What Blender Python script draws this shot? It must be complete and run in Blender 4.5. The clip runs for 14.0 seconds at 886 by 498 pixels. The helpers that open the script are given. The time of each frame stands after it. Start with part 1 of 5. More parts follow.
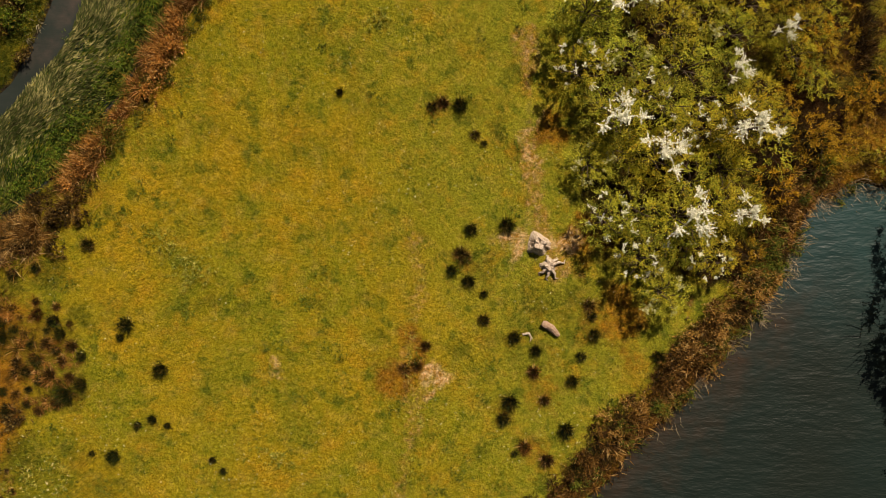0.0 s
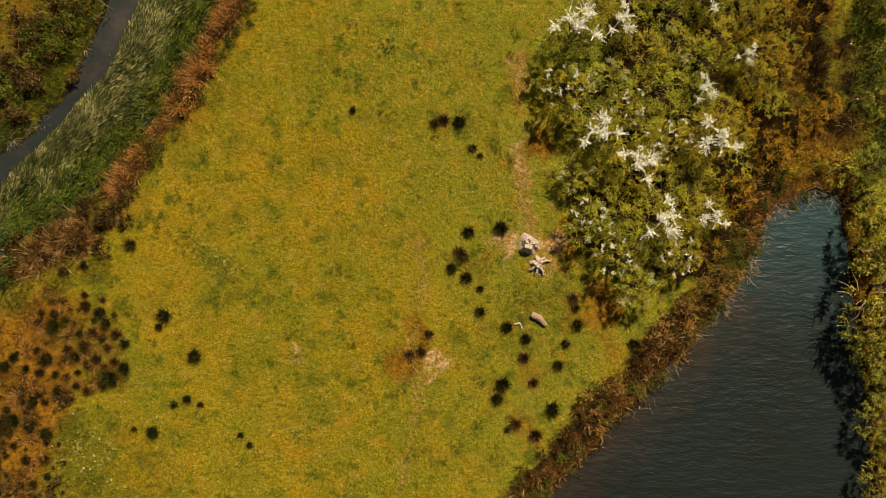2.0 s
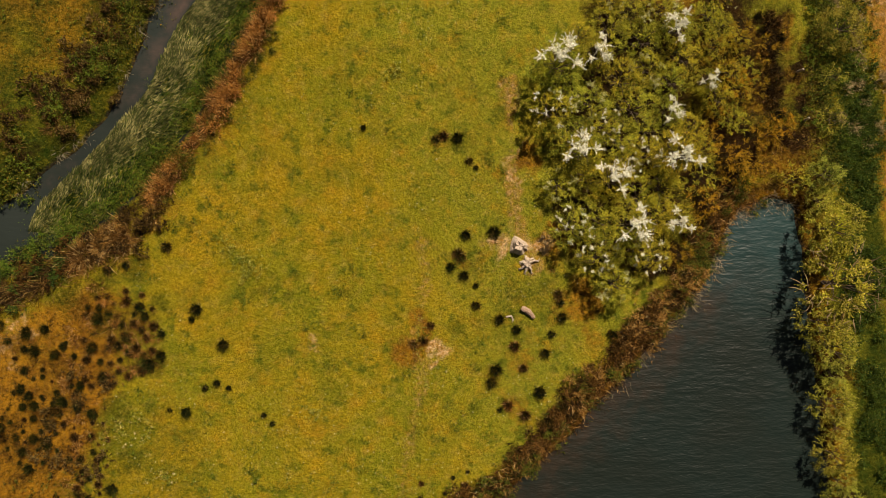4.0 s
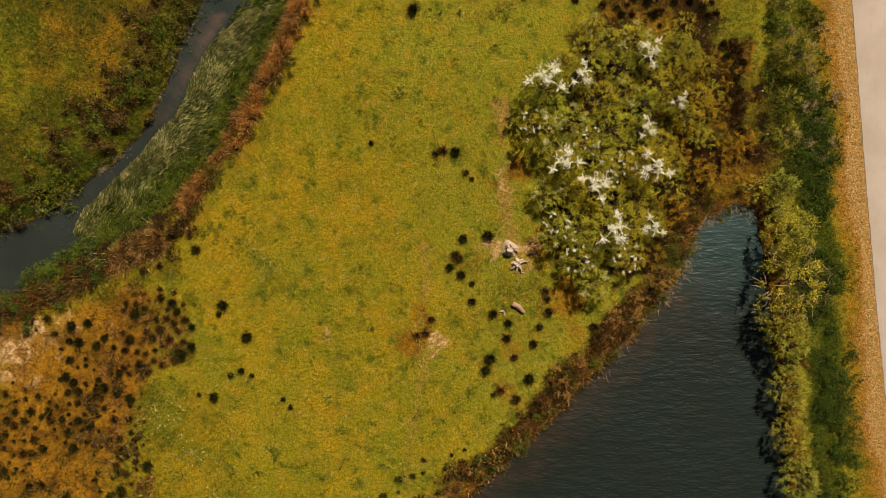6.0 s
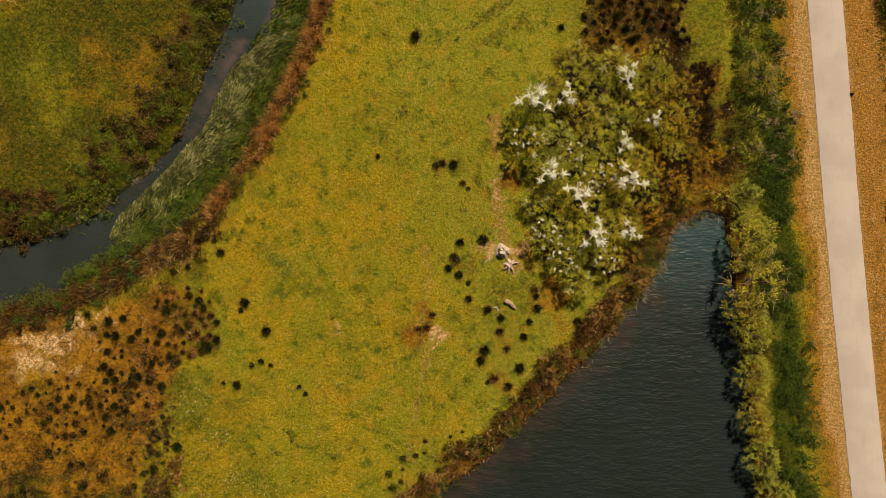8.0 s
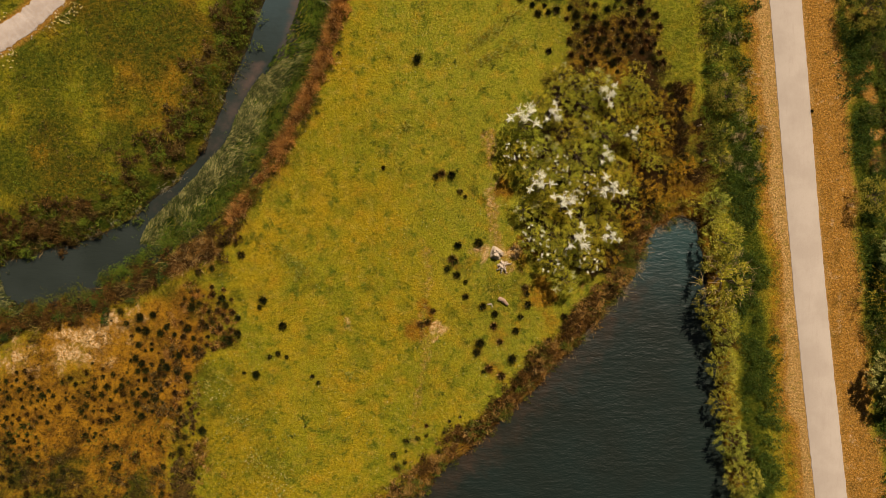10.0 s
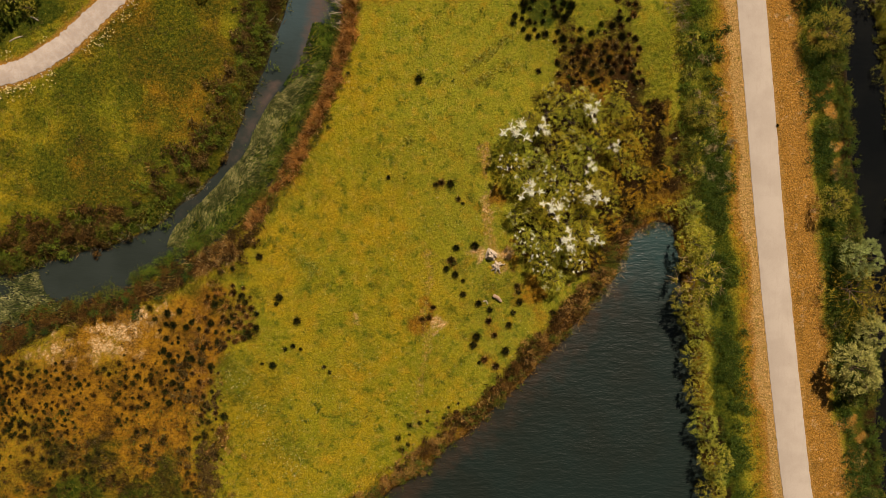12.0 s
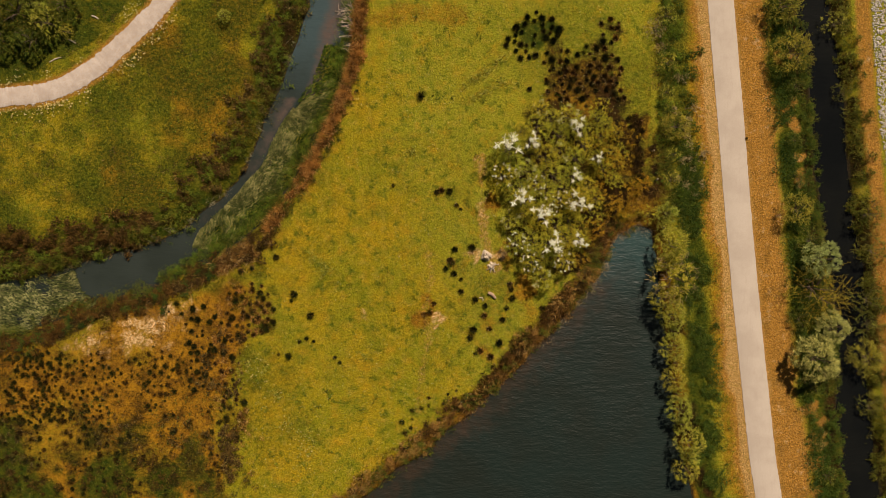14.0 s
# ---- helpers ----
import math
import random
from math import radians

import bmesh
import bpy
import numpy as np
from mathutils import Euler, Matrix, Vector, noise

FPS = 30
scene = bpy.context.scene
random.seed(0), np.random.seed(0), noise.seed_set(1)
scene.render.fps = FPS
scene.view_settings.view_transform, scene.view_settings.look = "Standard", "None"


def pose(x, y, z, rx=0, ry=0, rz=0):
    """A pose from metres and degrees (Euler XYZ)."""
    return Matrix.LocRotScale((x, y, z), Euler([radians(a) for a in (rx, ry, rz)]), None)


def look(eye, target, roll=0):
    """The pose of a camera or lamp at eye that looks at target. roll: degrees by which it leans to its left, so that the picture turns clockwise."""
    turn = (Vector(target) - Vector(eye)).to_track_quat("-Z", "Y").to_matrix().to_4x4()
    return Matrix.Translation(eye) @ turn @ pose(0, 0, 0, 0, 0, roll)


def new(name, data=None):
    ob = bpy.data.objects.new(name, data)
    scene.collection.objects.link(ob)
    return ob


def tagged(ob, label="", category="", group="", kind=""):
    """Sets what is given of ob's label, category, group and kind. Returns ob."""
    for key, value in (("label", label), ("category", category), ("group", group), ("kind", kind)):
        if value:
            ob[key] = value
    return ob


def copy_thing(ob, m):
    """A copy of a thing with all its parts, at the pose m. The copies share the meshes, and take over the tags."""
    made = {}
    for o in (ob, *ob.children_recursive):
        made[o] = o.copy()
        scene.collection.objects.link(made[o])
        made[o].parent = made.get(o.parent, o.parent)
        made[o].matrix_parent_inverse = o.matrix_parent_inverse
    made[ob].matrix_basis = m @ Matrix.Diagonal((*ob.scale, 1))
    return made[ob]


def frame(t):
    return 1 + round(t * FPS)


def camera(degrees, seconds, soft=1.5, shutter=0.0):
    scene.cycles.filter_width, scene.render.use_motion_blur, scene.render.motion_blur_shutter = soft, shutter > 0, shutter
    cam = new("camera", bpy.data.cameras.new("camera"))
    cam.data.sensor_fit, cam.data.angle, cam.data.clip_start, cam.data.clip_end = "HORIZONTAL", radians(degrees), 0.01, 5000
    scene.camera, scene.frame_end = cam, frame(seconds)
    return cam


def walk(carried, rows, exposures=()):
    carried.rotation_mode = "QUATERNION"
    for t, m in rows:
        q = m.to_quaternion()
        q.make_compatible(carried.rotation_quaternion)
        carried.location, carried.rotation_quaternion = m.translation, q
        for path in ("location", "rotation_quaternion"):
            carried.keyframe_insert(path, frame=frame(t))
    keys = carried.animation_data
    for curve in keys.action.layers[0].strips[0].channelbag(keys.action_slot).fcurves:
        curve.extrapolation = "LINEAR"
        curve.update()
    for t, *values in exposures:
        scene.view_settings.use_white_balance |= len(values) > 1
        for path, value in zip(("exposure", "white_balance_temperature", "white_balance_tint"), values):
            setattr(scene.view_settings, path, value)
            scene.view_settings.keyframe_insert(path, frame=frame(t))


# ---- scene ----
KELVIN, TINT = 8000, 20
# ---- camera: a drone that looks straight down and climbs ----
cam = camera(62.0, 14.0, 0.78)
# seconds, x, y, height, turn
PATH = [
    (0.0, 0.00, -0.00, 34.30, -0.00),
    (0.5, -0.02, -0.01, 35.37, 0.01),
    (1.0, -0.03, -0.02, 36.49, 0.02),
    (1.5, -0.04, -0.01, 37.64, 0.02),
    (2.0, -0.05, -0.01, 38.84, 0.02),
    (2.5, -0.06, 0.01, 40.07, 0.02),
    (3.0, -0.06, 0.02, 41.32, 0.01),
    (3.5, -0.06, 0.05, 42.60, 0.00),
    (4.0, -0.06, 0.07, 43.90, -0.01),
    (4.5, -0.05, 0.10, 45.22, -0.03),
    (5.0, -0.05, 0.14, 46.55, -0.04),
    (5.5, -0.04, 0.18, 47.90, -0.06),
    (6.0, -0.03, 0.22, 49.25, -0.08),
    (6.5, -0.02, 0.26, 50.62, -0.10),
    (7.0, -0.01, 0.30, 52.00, -0.12),
    (7.5, 0.00, 0.35, 53.39, -0.14),
    (8.0, 0.01, 0.40, 54.80, -0.16),
    (8.5, 0.02, 0.45, 56.21, -0.18),
    (9.0, 0.04, 0.50, 57.64, -0.20),
    (9.5, 0.05, 0.55, 59.09, -0.22),
    (10.0, 0.06, 0.60, 60.56, -0.24),
    (10.5, 0.07, 0.64, 62.05, -0.25),
    (11.0, 0.08, 0.69, 63.56, -0.27),
    (11.5, 0.09, 0.74, 65.11, -0.28),
    (12.0, 0.10, 0.78, 66.69, -0.29),
    (12.5, 0.11, 0.82, 68.31, -0.29),
    (13.0, 0.11, 0.86, 69.98, -0.29),
    (13.5, 0.12, 0.90, 71.70, -0.29),
    (14.0, 0.12, 0.93, 73.48, -0.28),
]
walk(cam, [(t, pose(x, y, z, 0, 0, turn)) for t, x, y, z, turn in PATH], [(0, 0.11, KELVIN, TINT), (7, 0.07, KELVIN, TINT), (14.0, 0.05, KELVIN, TINT)])

# ---- light ----
SUN_HEIGHT, SUN_TURN = 49.0, 23.0      # degrees above the ground; clockwise from +y
world = bpy.data.worlds.new("sky")
scene.world = world
world.use_nodes = True
wn = world.node_tree.nodes
sky = wn.new("ShaderNodeTexSky")
sky.sky_type, sky.sun_disc = "NISHITA", False
sky.sun_elevation, sky.sun_rotation = radians(SUN_HEIGHT), radians(SUN_TURN)
world.node_tree.links.new(sky.outputs[0], wn["Background"].inputs[0])
wn["Background"].inputs[1].default_value = 0.020
lamp = bpy.data.lights.new("sun", "SUN")
lamp.energy, lamp.angle, lamp.color = 5.0, radians(0.6), (1.0, 0.94, 0.85)
sun = new("sun", lamp)
h, a = radians(SUN_HEIGHT), radians(SUN_TURN)
sun.matrix_world = look((60 * math.cos(h) * math.sin(a), 60 * math.cos(h) * math.cos(a), 60 * math.sin(h)), (0, 0, 0))


# ---- materials ----
class Nodes:
    """Short hands for a node tree."""

    def __init__(self, name):
        self.mat = bpy.data.materials.new(name)
        self.mat.use_nodes = True
        self.tree = self.mat.node_tree
        self.tree.nodes.clear()
        self.out = self.tree.nodes.new("ShaderNodeOutputMaterial")
        self.geo = self.tree.nodes.new("ShaderNodeNewGeometry")

    def add(self, kind, **inputs):
        n = self.tree.nodes.new(kind)
        for key, value in inputs.items():
            self.put(n.inputs[key.replace("_", " ")], value)
        return n

    def put(self, socket, value):
        if isinstance(value, bpy.types.NodeSocket):
            self.tree.links.new(value, socket)
        elif isinstance(value, tuple) and len(value) == 3 and socket.type == "RGBA":
            socket.default_value = (*value, 1)
        else:
            socket.default_value = value

    def noise(self, scale, detail=3.0, rough=0.6, vector=None):
        n = self.add("ShaderNodeTexNoise", Scale=scale, Detail=detail, Roughness=rough)
        self.put(n.inputs["Vector"], vector if vector is not None else self.place())
        return n.outputs["Fac"]

    def place(self):
        return self.geo.outputs["Position"]

    def island(self):
        return self.geo.outputs["Random Per Island"]

    def thing(self):
        return self.add("ShaderNodeObjectInfo").outputs["Random"]

    def ramp(self, value, lo, hi):
        n = self.add("ShaderNodeMapRange")
        n.interpolation_type = "SMOOTHSTEP"
        self.put(n.inputs[0], value), self.put(n.inputs[1], lo), self.put(n.inputs[2], hi)
        return n.outputs[0]

    def math(self, op, a, b=0.0):
        n = self.add("ShaderNodeMath")
        n.operation = op
        self.put(n.inputs[0], a), self.put(n.inputs[1], b)
        return n.outputs[0]

    def mix(self, fac, a, b, blend="MIX"):
        n = self.add("ShaderNodeMix")
        n.data_type, n.blend_type = "RGBA", blend
        self.put(n.inputs[0], fac), self.put(n.inputs[6], a), self.put(n.inputs[7], b)
        return n.outputs[2]

    def stretched(self, turn, sx, sy):
        n = self.add("ShaderNodeMapping", Vector=self.place())
        n.inputs["Rotation"].default_value = (0, 0, radians(turn))
        n.inputs["Scale"].default_value = (sx, sy, 1)
        return n.outputs[0]

    def surface(self, colour, rough, bump=None, strength=0.3, distance=0.05, leaf=0.0, spec=0.3):
        p = self.add("ShaderNodeBsdfPrincipled", Base_Color=colour, Roughness=rough)
        p.inputs["Specular IOR Level"].default_value = spec
        if bump is not None:
            b = self.add("ShaderNodeBump", Strength=strength, Distance=distance, Height=bump)
            self.tree.links.new(b.outputs[0], p.inputs["Normal"])
        shader = p.outputs[0]
        if leaf:
            t = self.add("ShaderNodeBsdfTranslucent", Color=colour)
            m = self.add("ShaderNodeMixShader")
            m.inputs[0].default_value = leaf
            self.tree.links.new(shader, m.inputs[1]), self.tree.links.new(t.outputs[0], m.inputs[2])
            shader = m.outputs[0]
        self.tree.links.new(shader, self.out.inputs[0])
        return self.mat


def cover_colour(n):
    """The colour of ground and grass: meadow, then what grows or lies on it, and painted shade under scrub, by the
    cover masks.
    """
    a = n.add("ShaderNodeVertexColor")
    a.layer_name = "cover"
    b = n.add("ShaderNodeVertexColor")
    b.layer_name = "cover_more"
    sa, sb = n.add("ShaderNodeSeparateColor"), n.add("ShaderNodeSeparateColor")
    n.tree.links.new(a.outputs[0], sa.inputs[0]), n.tree.links.new(b.outputs[0], sb.inputs[0])
    big, mid, fine = n.noise(0.16, 4), n.noise(0.9, 4, 0.65), n.noise(7.0, 4, 0.7)
    meadow = n.mix(n.ramp(big, 0.36, 0.64), (0.300, 0.282, 0.020), (0.450, 0.312, 0.020))
    meadow = n.mix(n.math("MULTIPLY", n.ramp(n.noise(0.38, 7, 0.8), 0.44, 0.64), 0.75), meadow, (0.185, 0.205, 0.017))
    fresh = n.ramp(n.math("ADD", b.outputs["Alpha"], n.math("MULTIPLY", n.math("SUBTRACT", n.noise(0.3, 5, 0.7), 0.5), 1.6)), 0.15, 0.95)
    meadow = n.mix(n.math("MULTIPLY", fresh, 0.7), meadow, (0.290, 0.302, 0.030))
    meadow = n.mix(n.math("MULTIPLY", n.ramp(n.noise(0.62, 7, 0.8), 0.48, 0.68), 0.75), meadow, (0.470, 0.268, 0.022))
    meadow = n.mix(n.math("MULTIPLY", n.ramp(n.noise(1.45, 6, 0.75), 0.49, 0.68), 0.60), meadow, (0.47, 0.345, 0.060))
    meadow = n.mix(n.math("MULTIPLY", n.ramp(n.noise(0.95, 6, 0.70), 0.52, 0.66), 0.76), meadow, (0.078, 0.125, 0.013))
    meadow = n.mix(n.math("MULTIPLY", n.ramp(n.noise(2.7, 5, 0.75), 0.56, 0.70), 0.62), meadow, (0.085, 0.105, 0.013))
    meadow = n.mix(n.math("MULTIPLY", n.ramp(n.noise(4.6, 4, 0.75), 0.57, 0.70), 0.42), meadow, (0.50, 0.38, 0.090))
    dry = n.mix(n.ramp(n.noise(0.8, 5, 0.7), 0.40, 0.64), (0.45, 0.215, 0.019), (0.190, 0.082, 0.012))
    dry = n.mix(n.ramp(fine, 0.5, 0.75), dry, (0.42, 0.26, 0.060))
    dry = n.mix(n.math("MULTIPLY", n.ramp(n.noise(3.2, 4, 0.7), 0.55, 0.68), 0.8), dry, (0.060, 0.040, 0.012))
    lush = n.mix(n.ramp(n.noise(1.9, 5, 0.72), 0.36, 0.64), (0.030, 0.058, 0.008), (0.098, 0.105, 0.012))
    bare = n.mix(n.ramp(n.noise(4.2, 5, 0.75), 0.42, 0.60), (0.86, 0.58, 0.31), (0.46, 0.23, 0.045))
    verge = n.mix(n.ramp(fine, 0.36, 0.66), (0.55, 0.270, 0.055), (0.32, 0.145, 0.026))
    verge = n.mix(n.math("MULTIPLY", n.ramp(n.noise(2.4, 4, 0.7), 0.54, 0.70), 0.6), verge, (0.58, 0.27, 0.045))
    verge = n.mix(n.math("MULTIPLY", n.ramp(n.noise(0.7, 5, 0.7), 0.50, 0.66), 0.65), verge, (0.235, 0.125, 0.026))
    verge = n.mix(n.math("MULTIPLY", n.ramp(n.noise(0.9, 5, 0.7), 0.58, 0.68), 0.75), verge, (0.66, 0.42, 0.22))
    tan = n.mix(n.ramp(fine, 0.34, 0.66), (0.68, 0.420, 0.165), (0.44, 0.235, 0.066))
    tan = n.mix(n.math("MULTIPLY", n.ramp(n.noise(1.6, 4, 0.7), 0.50, 0.68), 0.7), tan, (0.36, 0.245, 0.040))
    verge = n.mix(n.ramp(n.math("ADD", a.outputs["Alpha"], n.math("MULTIPLY", n.math("SUBTRACT", mid, 0.5), 0.9)), 0.25, 0.75), verge, tan)
    verge = n.mix(n.math("MULTIPLY", n.ramp(n.noise(11.0, 3, 0.7), 0.55, 0.70), 0.6), verge, (0.74, 0.50, 0.27))
    verge = n.mix(n.math("MULTIPLY", n.ramp(n.noise(8.0, 4, 0.75), 0.57, 0.70), 0.7), verge, (0.085, 0.048, 0.016))
    # dark rusty litter, near black to paint in the shade under dense plants
    rust_shade = n.mix(n.ramp(mid, 0.35, 0.65), (0.062, 0.030, 0.010), (0.024, 0.018, 0.007))
    mud = n.mix(n.ramp(mid, 0.4, 0.65), (0.030, 0.026, 0.018), (0.050, 0.036, 0.024))
    broken = n.math("MULTIPLY", n.math("SUBTRACT", n.noise(3.0, 7, 0.85), 0.5), 2.0)
    colour = meadow
    for mask, what in ((sa.outputs[0], dry), (sa.outputs[1], lush), (sb.outputs[1], rust_shade), (sb.outputs[0], verge), (sa.outputs[2], bare), (sb.outputs[2], mud)):
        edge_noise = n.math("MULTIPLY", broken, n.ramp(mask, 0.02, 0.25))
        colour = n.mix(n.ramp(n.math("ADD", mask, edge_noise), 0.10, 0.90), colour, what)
    return colour, fine, mid


def ground_material():
    n = Nodes("turf")
    colour, fine, mid = cover_colour(n)
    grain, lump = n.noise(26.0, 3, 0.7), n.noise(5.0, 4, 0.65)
    # low spots of the bump are coloured darker, as painted shade between blades
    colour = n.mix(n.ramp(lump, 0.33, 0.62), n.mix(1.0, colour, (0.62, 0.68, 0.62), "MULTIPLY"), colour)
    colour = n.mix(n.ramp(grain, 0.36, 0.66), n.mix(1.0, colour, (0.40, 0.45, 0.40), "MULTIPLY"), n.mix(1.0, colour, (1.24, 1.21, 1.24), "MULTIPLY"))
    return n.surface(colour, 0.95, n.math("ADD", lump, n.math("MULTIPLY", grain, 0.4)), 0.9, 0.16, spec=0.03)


def blade_material():
    n = Nodes("grass_blades")
    colour, fine, mid = cover_colour(n)
    colour = n.mix(n.island(), n.mix(1.0, colour, (0.72, 0.80, 0.70), "MULTIPLY"), n.mix(1.0, colour, (1.40, 1.36, 1.5), "MULTIPLY"))
    return n.surface(colour, 0.8, leaf=0.15, spec=0.05)


def leaf_material(name, dark, light, odd, leaf=0.18, share=0.10, rough=0.55, vary=1.0):
    """Leaves from dark old ones to light young ones at the tips, with shaded insides and lit tips painted in, and a few
    odd ones.
    """
    n = Nodes(name)
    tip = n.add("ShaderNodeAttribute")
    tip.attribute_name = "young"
    # tips lighter, insides darker: young growth plus painted shade in the gaps
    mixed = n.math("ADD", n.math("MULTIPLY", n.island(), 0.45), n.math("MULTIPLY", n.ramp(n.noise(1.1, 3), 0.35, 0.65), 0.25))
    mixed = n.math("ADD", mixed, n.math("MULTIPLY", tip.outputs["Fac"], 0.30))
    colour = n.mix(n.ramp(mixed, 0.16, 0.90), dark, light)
    colour = n.mix(n.ramp(n.math("FRACT", n.math("MULTIPLY", n.island(), 37.0)), 1 - share - 0.02, 1 - share + 0.02), colour, odd)
    if vary:
        colour = n.mix(n.thing(), n.mix(1.0, colour, (0.80, 0.95, 0.95), "MULTIPLY"), n.mix(1.0, colour, (1.14, 1.04, 0.88), "MULTIPLY"))
    return n.surface(colour, rough, leaf=leaf * 0.6, spec=0.08)


def bark_material(name, dark, light):
    n = Nodes(name)
    f = n.noise(14.0, 5, 0.7)
    return n.surface(n.mix(n.ramp(f, 0.35, 0.65), dark, light), 0.9, f, 0.6, 0.02)


def water_material(name, deep, other, ripple, rough, spec=0.5, silt=None, pale=None, reach=(13.0, 24.0)):
    """Murky water: its own colour under a wind-roughened skin; silt shows through where it is shallow."""
    n = Nodes(name)
    colour = n.mix(n.ramp(n.noise(0.12, 3), 0.35, 0.65), deep, other)
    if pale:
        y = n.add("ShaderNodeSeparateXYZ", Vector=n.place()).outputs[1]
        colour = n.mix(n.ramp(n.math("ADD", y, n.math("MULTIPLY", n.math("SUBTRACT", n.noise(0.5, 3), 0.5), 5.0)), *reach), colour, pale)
    if silt:
        a = n.add("ShaderNodeAttribute")
        a.attribute_name = "silt"
        shallow = n.ramp(n.math("ADD", a.outputs["Fac"], n.math("MULTIPLY", n.math("SUBTRACT", n.noise(0.7, 4, 0.65), 0.5), 1.0)), 0.15, 0.95)
        colour = n.mix(shallow, colour, n.mix(n.ramp(n.noise(1.6, 4, 0.65), 0.35, 0.75), silt, n.mix(0.6, colour, silt)))
    waves = n.math("ADD", n.noise(1.0, 2, 0.5, n.stretched(-6, 0.95, 2.7)), n.math("MULTIPLY", n.noise(1.0, 3, 0.6, n.stretched(9, 2.4, 6.5)), 0.5))
    gust = n.ramp(n.noise(0.22, 2), 0.3, 0.7)
    return n.surface(colour, rough, n.math("MULTIPLY", waves, n.math("ADD", n.math("MULTIPLY", gust, 0.35), 0.65)), ripple, 0.25, spec=spec)


def pale_way_material():
    """The smooth pale concrete of the cycle way."""
    n = Nodes("pale_concrete")
    c = n.mix(n.ramp(n.noise(0.35, 4), 0.35, 0.65), (0.41, 0.36, 0.30), (0.46, 0.41, 0.345))
    c = n.mix(n.math("MULTIPLY", n.ramp(n.noise(3.5, 5, 0.7, n.stretched(4, 1.0, 0.12)), 0.5, 0.75), 0.35), c, (0.35, 0.295, 0.245))
    g = n.noise(60.0, 2)
    return n.surface(n.mix(n.ramp(g, 0.25, 0.6), n.mix(1.0, c, (0.86, 0.85, 0.84), "MULTIPLY"), c), 0.9, g, 0.25, 0.01, spec=0.2)


def gravel_material():
    n = Nodes("pale_gravel")
    c = n.mix(n.ramp(n.noise(0.8, 4), 0.35, 0.65), (0.38, 0.34, 0.30), (0.48, 0.44, 0.395))
    g = n.noise(34.0, 3)
    c = n.mix(n.ramp(g, 0.45, 0.7), c, (0.40, 0.29, 0.20))
    return n.surface(c, 0.95, g, 0.5, 0.02, spec=0.15)


TURF, BLADES = ground_material(), blade_material()
# dark and light lie far apart, so that gaps look shaded and tips lit
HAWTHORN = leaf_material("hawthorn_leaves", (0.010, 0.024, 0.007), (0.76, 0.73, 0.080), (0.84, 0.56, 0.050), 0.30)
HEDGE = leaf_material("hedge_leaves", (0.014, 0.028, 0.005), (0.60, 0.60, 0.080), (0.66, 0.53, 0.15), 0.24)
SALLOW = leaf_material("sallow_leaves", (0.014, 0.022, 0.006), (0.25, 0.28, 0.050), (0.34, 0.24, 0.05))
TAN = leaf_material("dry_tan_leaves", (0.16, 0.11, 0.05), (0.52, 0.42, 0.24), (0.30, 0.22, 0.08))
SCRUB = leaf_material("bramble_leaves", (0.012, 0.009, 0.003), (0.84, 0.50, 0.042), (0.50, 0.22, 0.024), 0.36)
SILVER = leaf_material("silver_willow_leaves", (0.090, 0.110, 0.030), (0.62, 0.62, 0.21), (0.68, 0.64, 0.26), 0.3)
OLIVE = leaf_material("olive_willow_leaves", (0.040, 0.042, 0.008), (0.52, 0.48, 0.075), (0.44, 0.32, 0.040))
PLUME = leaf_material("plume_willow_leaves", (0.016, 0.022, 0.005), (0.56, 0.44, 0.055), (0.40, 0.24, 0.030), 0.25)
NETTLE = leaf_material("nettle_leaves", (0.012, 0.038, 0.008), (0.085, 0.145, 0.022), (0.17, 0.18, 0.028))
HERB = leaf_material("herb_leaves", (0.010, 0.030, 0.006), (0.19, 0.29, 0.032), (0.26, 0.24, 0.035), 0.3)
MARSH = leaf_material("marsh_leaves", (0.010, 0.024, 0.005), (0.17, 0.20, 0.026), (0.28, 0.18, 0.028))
BLOSSOM = leaf_material("may_blossom", (0.90, 0.91, 0.76), (0.93, 0.94, 0.82), (0.72, 0.74, 0.44), 0.3, 0.06, 0.8, 0)
FADED = leaf_material("faded_blossom", (0.40, 0.42, 0.14), (0.76, 0.75, 0.42), (0.34, 0.30, 0.10), 0.3, 0.15, 0.8, 0)
REED = leaf_material("rust_reed", (0.060, 0.024, 0.006), (0.68, 0.335, 0.080), (0.72, 0.47, 0.20), 0.3, 0.10)
REED_DARK = leaf_material("brown_reed", (0.018, 0.010, 0.004), (0.22, 0.120, 0.030), (0.36, 0.24, 0.08))
MAT = leaf_material("floating_reed", (0.050, 0.062, 0.020), (0.70, 0.64, 0.29), (0.07, 0.10, 0.025), 0.2, 0.25)
PALE_STALK = leaf_material("dead_stalks", (0.28, 0.22, 0.14), (0.52, 0.42, 0.30), (0.20, 0.13, 0.07), 0.1, 0.2)
RUSH = leaf_material("rush_blades", (0.006, 0.012, 0.004), (0.075, 0.092, 0.016), (0.18, 0.12, 0.028), 0.15, 0.16)
RUSH_BROWN = leaf_material("brown_rush_blades", (0.010, 0.007, 0.003), (0.150, 0.080, 0.020), (0.22, 0.12, 0.03))
WEED = leaf_material("weed_leaves", (0.09, 0.14, 0.018), (0.38, 0.40, 0.060), (0.54, 0.50, 0.14), 0.3, 0.2)
FLOWER = leaf_material("small_flowers", (0.52, 0.46, 0.22), (0.76, 0.70, 0.42), (0.70, 0.55, 0.12), 0.1, 0.2)
BARK = bark_material("bark", (0.055, 0.040, 0.028), (0.15, 0.11, 0.075))
DARK_BARK = bark_material("dark_bark", (0.014, 0.010, 0.006), (0.045, 0.030, 0.018))
